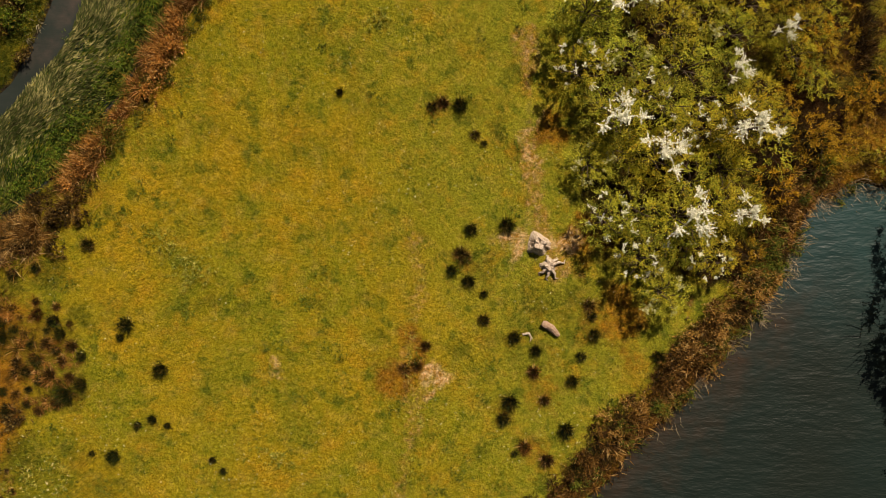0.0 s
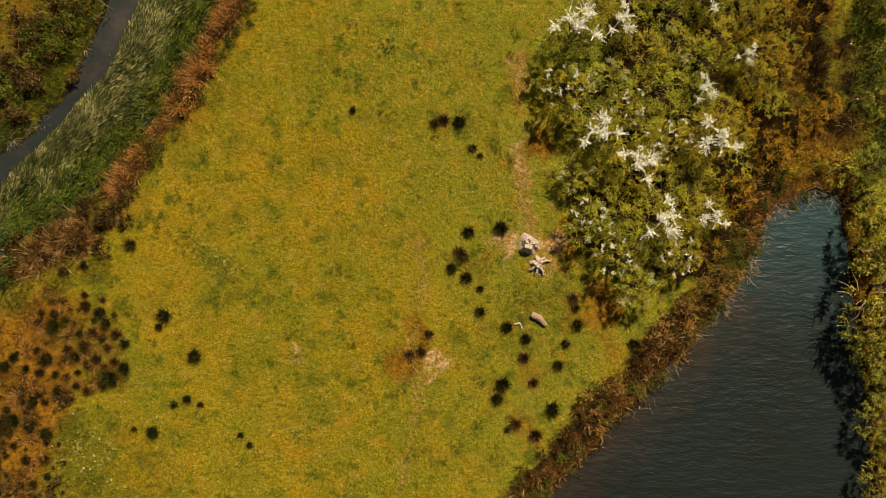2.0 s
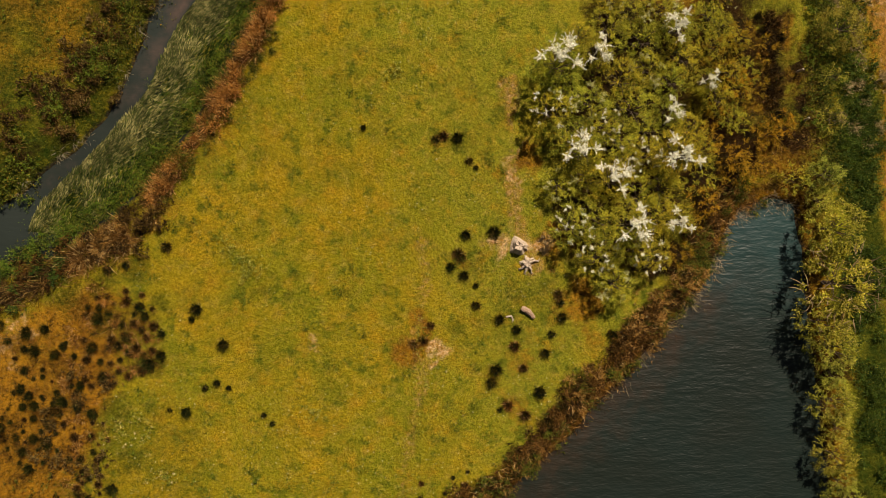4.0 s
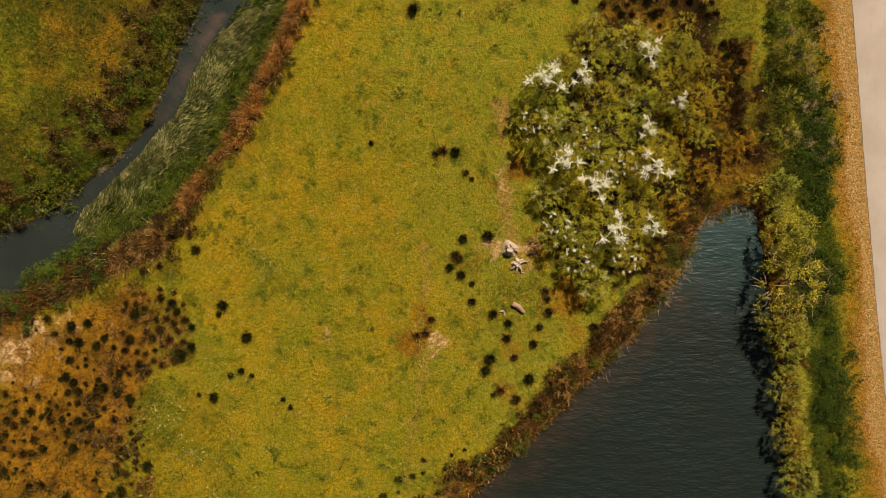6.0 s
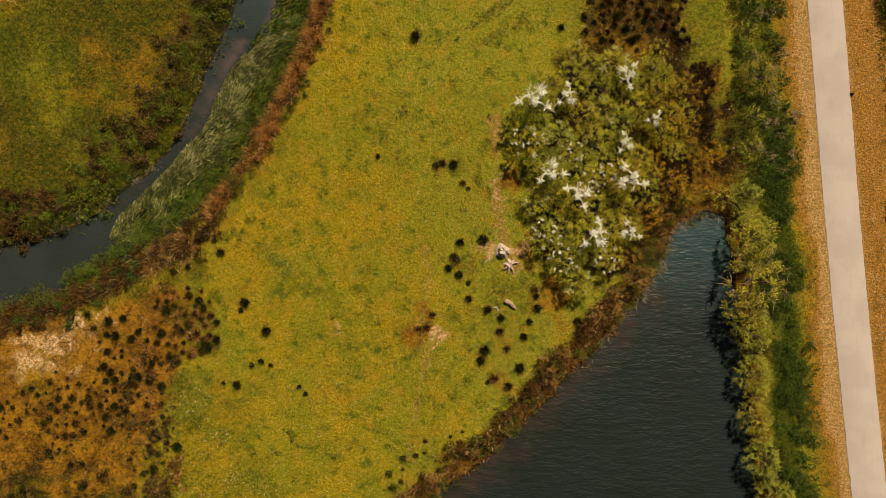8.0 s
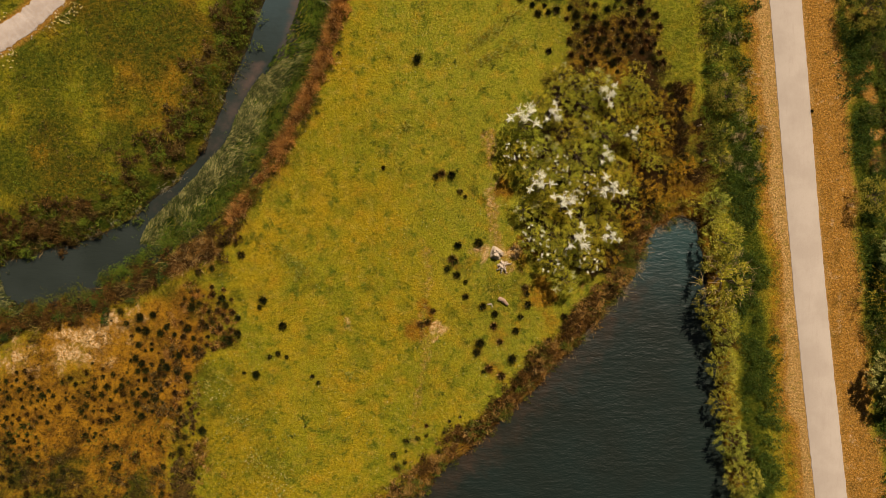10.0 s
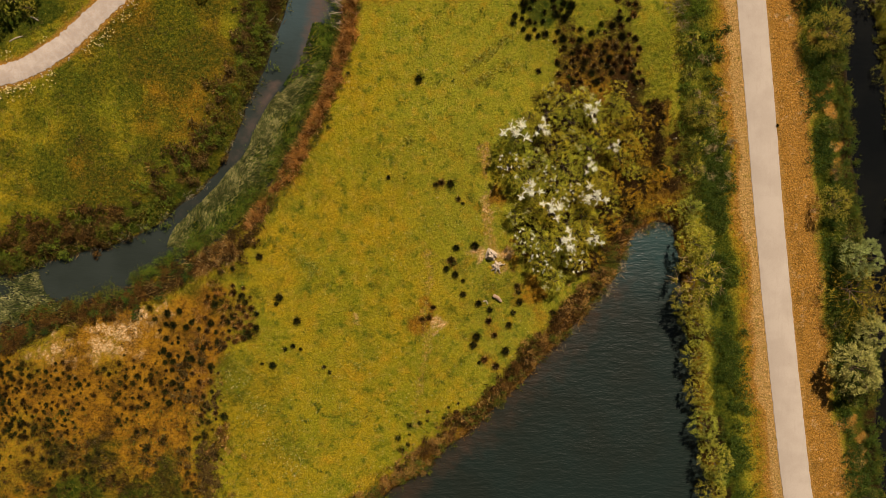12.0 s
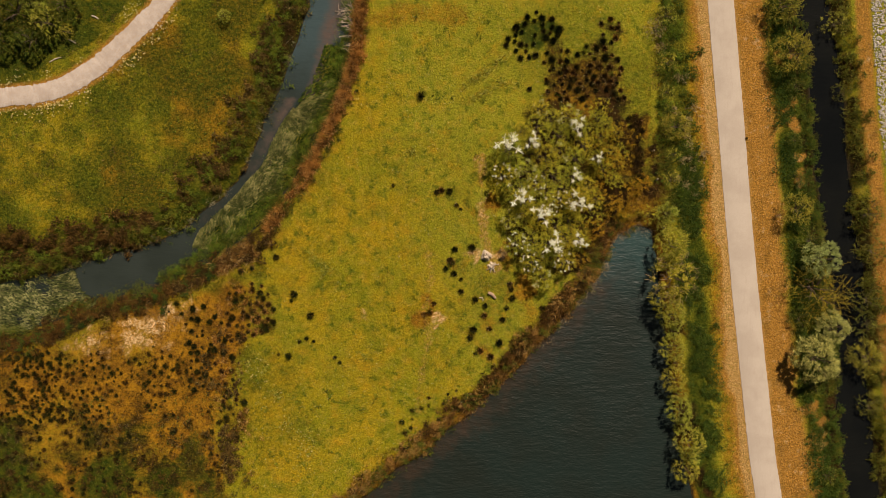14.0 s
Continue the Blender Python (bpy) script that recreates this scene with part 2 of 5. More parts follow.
WEATHERED = bark_material("weathered_wood", (0.24, 0.18, 0.12), (0.66, 0.57, 0.45))
BROWN_WOOD = bark_material("dead_wood", (0.24, 0.15, 0.095), (0.46, 0.33, 0.23))
STONE = bark_material("pale_stone", (0.26, 0.24, 0.215), (0.56, 0.52, 0.47))
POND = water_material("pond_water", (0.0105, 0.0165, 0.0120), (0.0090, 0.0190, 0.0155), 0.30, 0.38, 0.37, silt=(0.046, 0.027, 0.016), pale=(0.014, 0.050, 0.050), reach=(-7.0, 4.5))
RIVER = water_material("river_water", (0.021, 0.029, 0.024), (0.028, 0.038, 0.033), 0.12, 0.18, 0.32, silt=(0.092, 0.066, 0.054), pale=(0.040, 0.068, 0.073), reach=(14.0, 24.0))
DITCH = water_material("ditch_water", (0.004, 0.005, 0.005), (0.007, 0.008, 0.007), 0.10, 0.12, 0.25)
PALE_WAY, GRAVEL = pale_way_material(), gravel_material()


# ---- plan ----
def smooth(points, step=0.6):
    """A smooth line through points."""
    p = np.array(points, float)
    q = np.vstack([2 * p[0] - p[1], p, 2 * p[-1] - p[-2]])
    out = []
    for i in range(1, len(q) - 2):
        n = max(2, int(np.hypot(*(q[i + 1] - q[i])) / step))
        n = min(n, 12)
        t = np.linspace(0, 1, n, endpoint=False)[:, None]
        out.append(0.5 * (2 * q[i] + (q[i + 1] - q[i - 1]) * t + (2 * q[i - 1] - 5 * q[i] + 4 * q[i + 1] - q[i + 2]) * t ** 2
                          + (3 * q[i] - q[i - 1] - 3 * q[i + 1] + q[i + 2]) * t ** 3))
    out.append(p[-1:])
    return np.vstack(out)


def away(x, y, line):
    """Distance of points from a line."""
    best = np.full(x.shape, 1e9)
    for (ax, ay), (bx, by) in zip(line[:-1], line[1:]):
        dx, dy = bx - ax, by - ay
        k = np.clip(((x - ax) * dx + (y - ay) * dy) / (dx * dx + dy * dy + 1e-9), 0, 1)
        best = np.minimum(best, (x - ax - k * dx) ** 2 + (y - ay - k * dy) ** 2)
    return np.sqrt(best)


def within(x, y, ring):
    """Which points lie inside a closed ring."""
    hit = np.zeros(x.shape, bool)
    for (ax, ay), (bx, by) in zip(ring, np.roll(ring, -1, axis=0)):
        if ay != by:
            hit ^= ((ay > y) != (by > y)) & (x < (bx - ax) * (y - ay) / (by - ay) + ax)
    return hit


def edge(x, y, ring):
    """Signed distance from a ring: minus inside."""
    d = away(x, y, np.vstack([ring, ring[:1]]))
    return np.where(within(x, y, ring), -d, d)


def cell(ix, iy, seed):
    v = (ix * 374761393 + iy * 668265263 + seed * 1442695041) & 0x7FFFFFFF
    v = ((v ^ (v >> 13)) * 1274126177) & 0x7FFFFFFF
    return ((v ^ (v >> 16)) & 0xFFFF) / 65535.0


def rough(x, y, size, seed=0, octaves=3):
    """Smooth noise from 0 to 1 with lumps of that size."""
    total, amount = np.zeros(np.shape(x)), 0.0
    for o in range(octaves):
        c, d = math.cos(0.7 + 1.1 * o + seed), math.sin(0.7 + 1.1 * o + seed)
        u, v = (np.asarray(x) * c - np.asarray(y) * d) / size * 2 ** o, (np.asarray(x) * d + np.asarray(y) * c) / size * 2 ** o
        iu, iv = np.floor(u).astype(np.int64), np.floor(v).astype(np.int64)
        fu, fv = u - iu, v - iv
        fu, fv = fu * fu * (3 - 2 * fu), fv * fv * (3 - 2 * fv)
        s = seed * 7 + o
        low = cell(iu, iv, s) * (1 - fu) + cell(iu + 1, iv, s) * fu
        high = cell(iu, iv + 1, s) * (1 - fu) + cell(iu + 1, iv + 1, s) * fu
        total += (low * (1 - fv) + high * fv) * 0.5 ** o
        amount += 0.5 ** o
    return total / amount


def step(v, lo, hi):
    t = np.clip((v - lo) / (hi - lo), 0, 1)
    return t * t * (3 - 2 * t)


RIVER_WEST = smooth([(15, 150), (-3, 70), (-10.5, 38), (-13, 26.1), (-14.2, 22.7), (-15.6, 18.1), (-17.1, 14.7), (-18.2, 12.5), (-19.4, 9.6), (-20.8, 7.4),
                     (-23.4, 5.1), (-25.6, 3.4), (-28.5, 2.0), (-33.0, 0.6), (-35.9, -0.5), (-39.9, -1.4), (-44.4, -2.2), (-60, -4), (-90, -8), (-170, -12)])
RIVER_EAST = smooth([(22, 150), (3, 70), (-5.5, 38), (-8.4, 26.0), (-9.0, 22.6), (-9.6, 19.2), (-10.8, 15.5), (-12.3, 12.4), (-13.4, 10.4), (-15.1, 7.9), (-17.1, 5.1),
                     (-18.8, 3.1), (-22.2, 0.8), (-25.7, -1.4), (-28.5, -2.7), (-30.8, -3.7), (-34.2, -4.5), (-37.6, -5.6), (-41.0, -7.0), (-44.4, -7.7), (-60, -11), (-90, -15), (-170, -20)])
STREAM_EAST = smooth([(-10.0, 30), (-10.7, 26.0), (-11.4, 22.6), (-12.5, 19.2), (-14.5, 15.8), (-16.0, 13.6), (-17.4, 10.7), (-18.5, 8.8), (-20.9, 6.2), (-22.6, 4.4), (-24.4, 2.6), (-25.1, 1.1)])
REED_LINE = smooth([(-7.9, 25.8), (-8.2, 22.4), (-8.7, 19.1), (-10.2, 15.1), (-11.3, 12.3), (-12.4, 10.4), (-14.1, 7.8), (-15.8, 5.0), (-17.3, 3.1)])
POND_WEST = [(19.5, 3.0), (17.8, 2.3), (16.9, 0.9), (16.0, -1.3), (14.6, -3.3), (12.9, -5.3), (11.5, -7.0), (9.8, -8.7), (8.3, -10.4), (6.6, -12.1), (4.9, -13.8), (2.7, -15.7),
             (0.4, -17.4), (-1.9, -19.4), (-3.9, -20.8), (-7.6, -23.6), (-11, -26.5), (-16, -34), (-18, -60), (-10, -90)]
POND_EAST = [(20.9, 2.6), (21.3, 0.3), (21.5, -1.9), (21.9, -4.8), (22.5, -8.2), (23.0, -12.7), (23.5, -17.3), (24.1, -20.7), (25.0, -24.2), (26.0, -30), (30, -60), (26, -92)]
WAY_LINE = smooth([(22, 140), (24.5, 70), (26.9, 40), (27.9, 25.7), (28.8, 14.4), (29.65, 3.1), (30.65, -8.1), (31.8, -19.4), (32.45, -24), (35, -42), (41, -80), (56, -150)])
GRAVEL_LINE = smooth([(-14, 60), (-21, 36), (-27.6, 25.9), (-29.6, 23.6), (-32.1, 21.2), (-34.4, 19.2), (-37.2, 17.5), (-39.7, 16.7), (-42.3, 16.4), (-46, 16.5), (-60, 19), (-110, 34)])
DITCH_LINE = smooth([(33, 140), (35.2, 60), (37.4, 25.9), (38.3, 20.2), (39.0, 14.5), (39.3, 8.8), (39.9, 3.1), (40.9, -2.6), (41.2, -8.3), (41.3, -14.0), (41.7, -19.7), (42.3, -24.4), (45, -50), (62, -140)])
RIVER_RING = np.vstack([RIVER_WEST, RIVER_EAST[::-1]])
POND_RING = np.vstack([smooth(POND_WEST), smooth(POND_EAST)[::-1]])
MAT_RING = np.vstack([STREAM_EAST, RIVER_EAST[within(RIVER_EAST[:, 0], RIVER_EAST[:, 1], np.array([(-30, 30), (0, 30), (0, 0.5), (-30, 0.5)]))][::-1]])
FAR_MAT_RING = np.array([(-37.0, -1.2), (-41, -2.0), (-60, -4), (-60, -11), (-44, -7.6), (-37.6, -5.5), (-34.8, -4.4), (-36.4, -3.0)])
RUSH_FIELD = np.array([(-52, -9.5), (-38, -6.8), (-34, -5.6), (-30, -4.6), (-23, -3.6), (-19.2, -2.4), (-18.2, -4.5), (-19.5, -8.5), (-20.2, -13), (-20.5, -19), (-21, -26), (-30, -34), (-52, -34)])
WAY_WIDTH, GRAVEL_WIDTH, DITCH_WIDTH = 2.62, 1.9, 3.2
RIVER_LEVEL, POND_LEVEL, DITCH_LEVEL = -0.6, -0.5, -0.8


# trodden trails: line, width, wear
TRAILS = [(smooth([(-1.3, 0.5), (-1.2, -2.5), (-1.6, -5.5), (-1.3, -8), (-2.2, -12), (-2.6, -15)]), 0.6, 0.30), (smooth([(3.9, 10), (4.1, 6), (4.2, 3), (4.5, 0.8), (5.4, -1.0)]), 0.4, 0.5),
          (smooth([(2.5, 15.6), (5.0, 17.0), (7.5, 17.6)]), 0.35, 0.30), (smooth([(2.0, 17.0), (4.5, 18.6), (6.5, 20.5)]), 0.3, 0.30), (smooth([(-6.5, 23.8), (-3, 24.6), (2, 24.0)]), 1.3, 0.5)]


def blob(x, y, spots, soft=0.5, ragged=2.6):
    """Soft round patches with ragged outlines: x, y, radius."""
    v = np.zeros(x.shape)
    x, y = x + (rough(x, y, 1.3, 91) - 0.5) * ragged, y + (rough(x, y, 1.3, 92) - 0.5) * ragged
    for bx, by, r in spots:
        v = np.maximum(v, 1 - step(np.hypot(x - bx, y - by), r * soft, r * 1.35))
    return v


def fields(x, y):
    wob = (rough(x, y, 2.2, 5) - 0.5) * 0.9
    return dict(river=edge(x, y, RIVER_RING) + wob, pond=edge(x, y, POND_RING) + wob * 0.8, way=away(x, y, WAY_LINE), gravel=away(x, y, GRAVEL_LINE) + wob * 0.2,
                ditch=away(x, y, DITCH_LINE) - DITCH_WIDTH / 2 + wob * 0.6)


def height(x, y, f):
    z = (rough(x, y, 9, 2) - 0.5) * 0.14 + (rough(x, y, 1.3, 3) - 0.5) * 0.07
    z *= step(f["way"], 1.2, 2.5) * step(f["gravel"], 0.8, 2.0)
    for d, level in ((f["river"], RIVER_LEVEL), (f["pond"], POND_LEVEL), (f["ditch"], DITCH_LEVEL)):
        z = np.minimum(z, np.interp(d, [-2.5, 0, 0.35, 1.5, 1.9], [level - 0.9, level - 0.02, level + 0.22, z.mean(), 9]))
    return z


def covers(x, y, f):
    """Masks of what the ground bears, and of shade painted on it, from 0 to 1."""
    ux, uy = x + (rough(x, y, 6.0, 93, 4) - 0.5) * 7.5, y + (rough(x, y, 6.0, 94, 4) - 0.5) * 6.5
    inside = step(-edge(ux, uy, RUSH_FIELD), -1.0, 2.2) * step(-edge(x, y, RUSH_FIELD), -3.0, 0.5)
    n1, n2, n3 = rough(x, y, 4.5, 11), rough(x, y, 2.0, 12), rough(x, y, 9.0, 13)
    dry = inside * (0.6 + 0.4 * step(n1, 0.36, 0.56))
    dry = np.maximum(dry, 0.75 * blob(x, y, [(20.3, 6, 1.6), (18.6, 9.4, 1.3), (18.4, 12, 1.0), (18.8, 6.0, 1.1), (14, 16.5, 4.0), (20.4, 10.5, 0.9), (20.4, 13, 0.7), (-1.8, -5.4, 1.3), (-0.9, -4.6, 0.8), (7.8, -3.0, 1.3), (6.5, 0.4, 1.2), (5.0, 5.5, 0.9)]))
    dry = np.maximum(dry, 0.8 * (1 - step(f["pond"], 0.4, 2.4)))
    dry = np.maximum(dry, 0.30 * (1 - step(np.abs(away(x, y, RIVER_EAST) - 2.2), 0.3, 1.2)) * step(n2, 0.4, 0.6) * (y > 0))
    dry = np.maximum(dry, 0.34 * (1 - step(away(x, y, RIVER_EAST), 3.0, 8.5)) * step(n1 * 0.6 + n2 * 0.4, 0.40, 0.62))
    dry = np.maximum(dry, 0.50 * blob(x, y, [(4.8, -6.6, 1.2), (4.4, -9.2, 1.0), (6.9, -3.2, 0.9), (0.9, -0.9, 0.7), (-0.2, 6.6, 0.6), (2.8, -7.4, 0.7), (8.6, -5.0, 0.8), (3.4, 4.6, 0.7)], 0.3, 1.2))
    west = (x < -12) & (f["river"] > 0) & within(x, y, np.vstack([RIVER_WEST, [(-170, 150)]]))
    lush = np.where(west, (1 - step(f["river"], 0.8, 3.6)) * 0.35 + 0.34 + 0.36 * step(n3 * 0.5 + n2 * 0.5, 0.36, 0.62), 0.0)
    dry = np.maximum(dry, np.where(west, 0.75 * step(n1 * 0.7 + n3 * 0.3, 0.48, 0.64), 0.0))
    lush = np.maximum(lush, 0.9 * blob(x, y, [(9.2, 22.3, 1.5), (11.0, 22.6, 1.0), (-43, 22, 6), (-40, 24, 5), (-37.5, 24.5, 3.4), (-36, 22.6, 2.2), (-33.5, 25.5, 2.4), (-46, 20, 5), (-44, -21, 4.0), (-40.5, -24, 3.0), (-33.5, -22, 3.4), (-28, -22, 2.2), (-43.5, -17.5, 2.0)]))
    lush = np.maximum(lush, 0.75 * inside * step(-uy, 14.5, 19) * step(n1 * 0.5 + n2 * 0.5, 0.42, 0.60))
    lush = np.maximum(lush, 0.46 * blob(x, y, [(-5.6, -2.6, 0.55), (-3.8, -2.0, 0.4), (-3.0, -4.0, 0.4), (2.0, -0.8, 0.6), (4.4, -2.5, 1.1), (6.0, -1.9, 0.8), (0.9, -4.7, 0.7), (3.6, -9.0, 0.5),
                                               (4.9, -10.6, 0.6), (1.6, -9.4, 0.5), (3.2, 8.4, 0.5), (1.0, 6.4, 0.8), (2.6, 5.4, 0.6), (-9.4, -2.7, 0.6), (-11.0, -2.4, 0.5), (-2.9, 10.6, 0.4), (-9.6, 5.0, 0.4), (-6.4, 8.2, 0.4)], 0.3, 0.9))
    lush = np.maximum(lush, 0.55 * blob(x, y, [(-20.5, -1.8, 1.3), (-18.4, -1.5, 1.1), (-22.8, -2.9, 1.2), (-17.0, -3.4, 0.9), (-18.4, -5.6, 1.2), (-20.2, -4.4, 0.9), (-19.4, -9.4, 1.2), (-18.6, -12.4, 1.4)], 0.3, 1.6))
    lush = np.maximum(lush, 0.46 * (1 - step(np.abs(x - 19.4), 1.2, 2.2)) * step(y, 11, 15) * (1 - step(y, 19, 24)))
    lush = np.maximum(lush, 0.36 * (1 - step(np.hypot((x - 13) / 8, (y - 21) / 6.5), 0.5, 1.2)))
    bend = (rough(x, y, 3.0, 95) - 0.5) * 2.2
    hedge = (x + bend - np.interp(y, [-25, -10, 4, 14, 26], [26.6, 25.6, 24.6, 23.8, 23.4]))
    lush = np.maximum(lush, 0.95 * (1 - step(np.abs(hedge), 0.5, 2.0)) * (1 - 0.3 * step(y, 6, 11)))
    dry = np.maximum(dry, 0.4 * (1 - step(np.abs(hedge - 0.6), 0.8, 2.4)) * step(y, 6, 11))
    lush = np.maximum(lush, 0.36 * blob(x, y, [(-16, -13, 2.5), (-14.5, -17, 2.5), (-19.3, -12, 2.6), (-18.6, -15.5, 2.4), (-17.4, -10, 1.8), (-17, -18.5, 2.0), (4, -4, 2), (5.2, -2.5, 1.4), (1.4, -1.2, 1.2)]))
    side = x - np.interp(y, WAY_LINE[::-1, 1], WAY_LINE[::-1, 0])
    side = side + bend * step(np.abs(side), 1.4, 2.4) * 0.8
    verge = np.where(side > 0, 1 - step(side, 3.6, 5.2), 1 - step(-side, 2.0, 3.7))
    dry = np.maximum(dry, 0.62 * step(-side, 1.8, 2.6) * (1 - step(-side, 3.2, 4.6)))
    lush = np.maximum(lush, 0.95 * step(side, 4.0, 5.2) * (x < np.interp(y, DITCH_LINE[::-1, 1], DITCH_LINE[::-1, 0])))
    verge = np.maximum(verge, 0.85 * blob(x, y, [(34.8, 13.2, 0.8), (34.6, 15, 0.7), (35.6, 10.4, 0.7), (35.4, 8.2, 0.9), (34.2, 19.6, 0.7), (36.8, -15, 0.9), (37.4, -18.2, 1.1), (37.2, -21, 1.1), (38.0, -16.5, 0.7), (37.6, -23.5, 0.9)]))
    verge = np.maximum(verge, 0.8 * (1 - step(f["gravel"], 1.0, 1.7)))
    verge = np.maximum(verge, (1 - step(np.abs(x - np.interp(y, [-25, 5, 15, 26], [45.6, 43.6, 42.6, 42.0])), 0.4, 1.2)) * 0.9)
    # ground below thicket and brambles coloured dark, in place of deep shade
    rust_shade = np.maximum(0.95 * blob(x, y, [(16.8, 9.5, 2.4), (16.5, 7, 1.8), (15.8, 4.2, 2.2), (15.2, 1.5, 1.6), (13, -1, 1.5), (19.5, 11.4, 0.55), (19.6, 13.0, 0.5), (19.4, 9.6, 0.5), (21.0, 11, 0.6), (21.1, 8.8, 0.8), (20.9, 6.6, 0.7), (17.6, 12.6, 1.5), (18.0, 10.4, 1.3), (16.4, 11, 1.8), (17.4, 14.8, 1.8), (16.6, 16.4, 1.6), (17.6, 6.6, 1.6), (16.5, 13, 2.5), (10.5, 8, 4.6), (10.4, 2.0, 4.0), (11.5, 12, 3.8)]), 0.62 * blob(x, y, [(11.6, 17.2, 1.6), (15.2, 17.0, 1.8), (18.3, 10.5, 1.8), (19.2, 7.6, 1.3), (17.6, 8.2, 1.2), (20.4, 13.5, 0.8), (20.5, 8.5, 0.9), (20.6, 10.5, 1.3), (13, 18, 2.6), (15.8, 19.5, 2.2), (11.4, 20.4, 1.2), (17.0, 22.6, 0.9)]))
    rust_shade = np.maximum(rust_shade, 0.44 * (1 - step(np.abs(x - 20.3), 0.7, 1.6)) * step(y, 4, 6) * (1 - step(y, 12, 16)))
    rust_shade = np.maximum(rust_shade, 0.45 * inside * step(n2, 0.54, 0.70))
    rust_shade = np.maximum(rust_shade, 0.55 * step(n2, 0.36, 0.62) * blob(x, y, [(-33, -17, 3.0), (-28.5, -17, 2.6), (-24, -20.5, 2.5), (-37.5, -19, 2.0), (-30, -19.5, 1.8), (-36, 1.8, 1.4), (-39, 1.6, 1.8), (-43, 1.4, 2.2), (-34, -6.4, 1.2), (-38, -7.4, 1.2), (-22.4, -9.2, 2.0), (-24, -14.5, 2.2), (-22.5, -17, 3.0), (-25.5, -18, 2.6), (-20.8, -20.5, 2.2), (-20, -5.2, 2.4), (-18, -6, 1.6), (-42.5, -8.6, 2.4), (-43.5, -12, 2.6), (-41, -15.5, 3.0), (-36, -16.5, 2.2), (-30, -15.8, 2.0), (-19.0, -1.6, 1.4)]))
    rust_shade = np.maximum(rust_shade, 0.8 * (1 - step(np.abs(f["pond"] - 1.2), 0.5, 1.5)) * step(n2, 0.50, 0.64))
    rust_shade = np.maximum(rust_shade, 0.7 * (1 - step(np.abs(away(x, y, RIVER_EAST) - 0.7), 0.2, 0.7)))
    rust_shade = np.maximum(rust_shade, 0.75 * (1 - step(np.abs(f["river"] - 0.9), 0.3, 1.5)) * step(n2, 0.42, 0.62))
    rust_shade = np.maximum(rust_shade, 0.5 * (1 - step(np.abs(x + bend * 1.3 - np.interp(y, [-25, 4, 26], [24.0, 21.6, 21.6])), 0.2, 1.2)) * (1 - 0.7 * step(y, 11, 15)))
    rust_shade = np.maximum(rust_shade, 0.85 * (1 - step(f["ditch"], 0.8, 2.6)) * step(n2, 0.28, 0.5))
    for line, wide, much in TRAILS:
        dry = np.maximum(dry, much * (1 - step(away(x, y, line) + (n2 - 0.5) * 1.2 + (rough(x, y, 0.6, 18) - 0.5) * 0.8, wide * 0.4, wide * 1.3)))
    bare = blob(x, y, [(-28.6, -6.6, 2.4), (-26.8, -5.6, 1.8), (-30.6, -7.4, 1.9), (-34.6, -8.4, 1.8), (-36.8, -8.8, 1.2), (-25.2, -4.9, 1.2)], 0.25) * (0.25 + 0.75 * step(rough(x, y, 0.7, 17, 3), 0.42, 0.60))
    bare = np.maximum(bare, 0.24 * (1 - step(away(x, y, TRAILS[0][0]) + (n2 - 0.5) * 1.4, 0.1, 0.7)))
    bare = np.maximum(bare, 0.34 * (1 - step(away(x, y, TRAILS[1][0]) + (n2 - 0.5) * 1.3, 0.05, 0.75)))
    bare = np.maximum(bare, 0.8 * (0.5 + 0.5 * step(rough(x, y, 0.5, 19, 2), 0.3, 0.6)) * blob(x, y, [(-0.4, -6.0, 0.6), (-0.6, -6.7, 0.4), (3.6, 0.3, 0.95), (3.4, -0.5, 0.6), (5.9, 0.2, 0.75), (4.1, 5.1, 0.45), (4.1, 4.2, 0.4), (4.2, 6.0, 0.4)]))
    bare = np.maximum(bare, 0.5 * blob(x, y, [(-8.0, -6.0, 0.5), (35.6, 7.5, 0.6), (35.3, 10.5, 0.5), (38.0, -18.3, 0.5), (38.2, -20.5, 0.4), (37.9, -17.2, 0.5)]))
    mud = np.maximum.reduce([1 - step(f[k], -0.1, 0.45) for k in ("river", "pond", "ditch")])
    return np.stack([dry, lush, bare, np.where(side < 0, 1 - step(-side, 1.7, 2.9), 0.5 * (1 - step(side, 1.3, 2.2)))], -1), np.stack([verge, rust_shade, mud, step(x + 0.25 * y, -8.0, 6.0)], -1)


# ---- meshes from arrays ----
def mesh_of(name, verts, faces, mat=None):
    """A mesh from an array of corners and an array of faces with equally many corners."""
    me = bpy.data.meshes.new(name)
    v, f = np.asarray(verts, np.float32).reshape(-1, 3), np.asarray(faces, np.int32)
    m, k = f.shape
    me.vertices.add(len(v)), me.loops.add(m * k), me.polygons.add(m)
    me.vertices.foreach_set("co", v.ravel())
    me.loops.foreach_set("vertex_index", f.ravel())
    me.polygons.foreach_set("loop_start", np.arange(0, m * k, k, dtype=np.int32))
    me.update(calc_edges=True)
    me.validate()
    if mat:
        me.materials.append(mat)
    return me


def give_covers(me, pair):
    for key, values in zip(("cover", "cover_more"), pair):
        at = me.attributes.new(key, "FLOAT_COLOR", "POINT")
        at.data.foreach_set("color", np.asarray(values, np.float32).ravel())


def part(name, me, parent=None, label=""):
    ob = new(name, me)
    ob.parent = parent
    return tagged(ob, label)


def unit(v):
    return v / (np.linalg.norm(v, axis=-1, keepdims=True) + 1e-9)


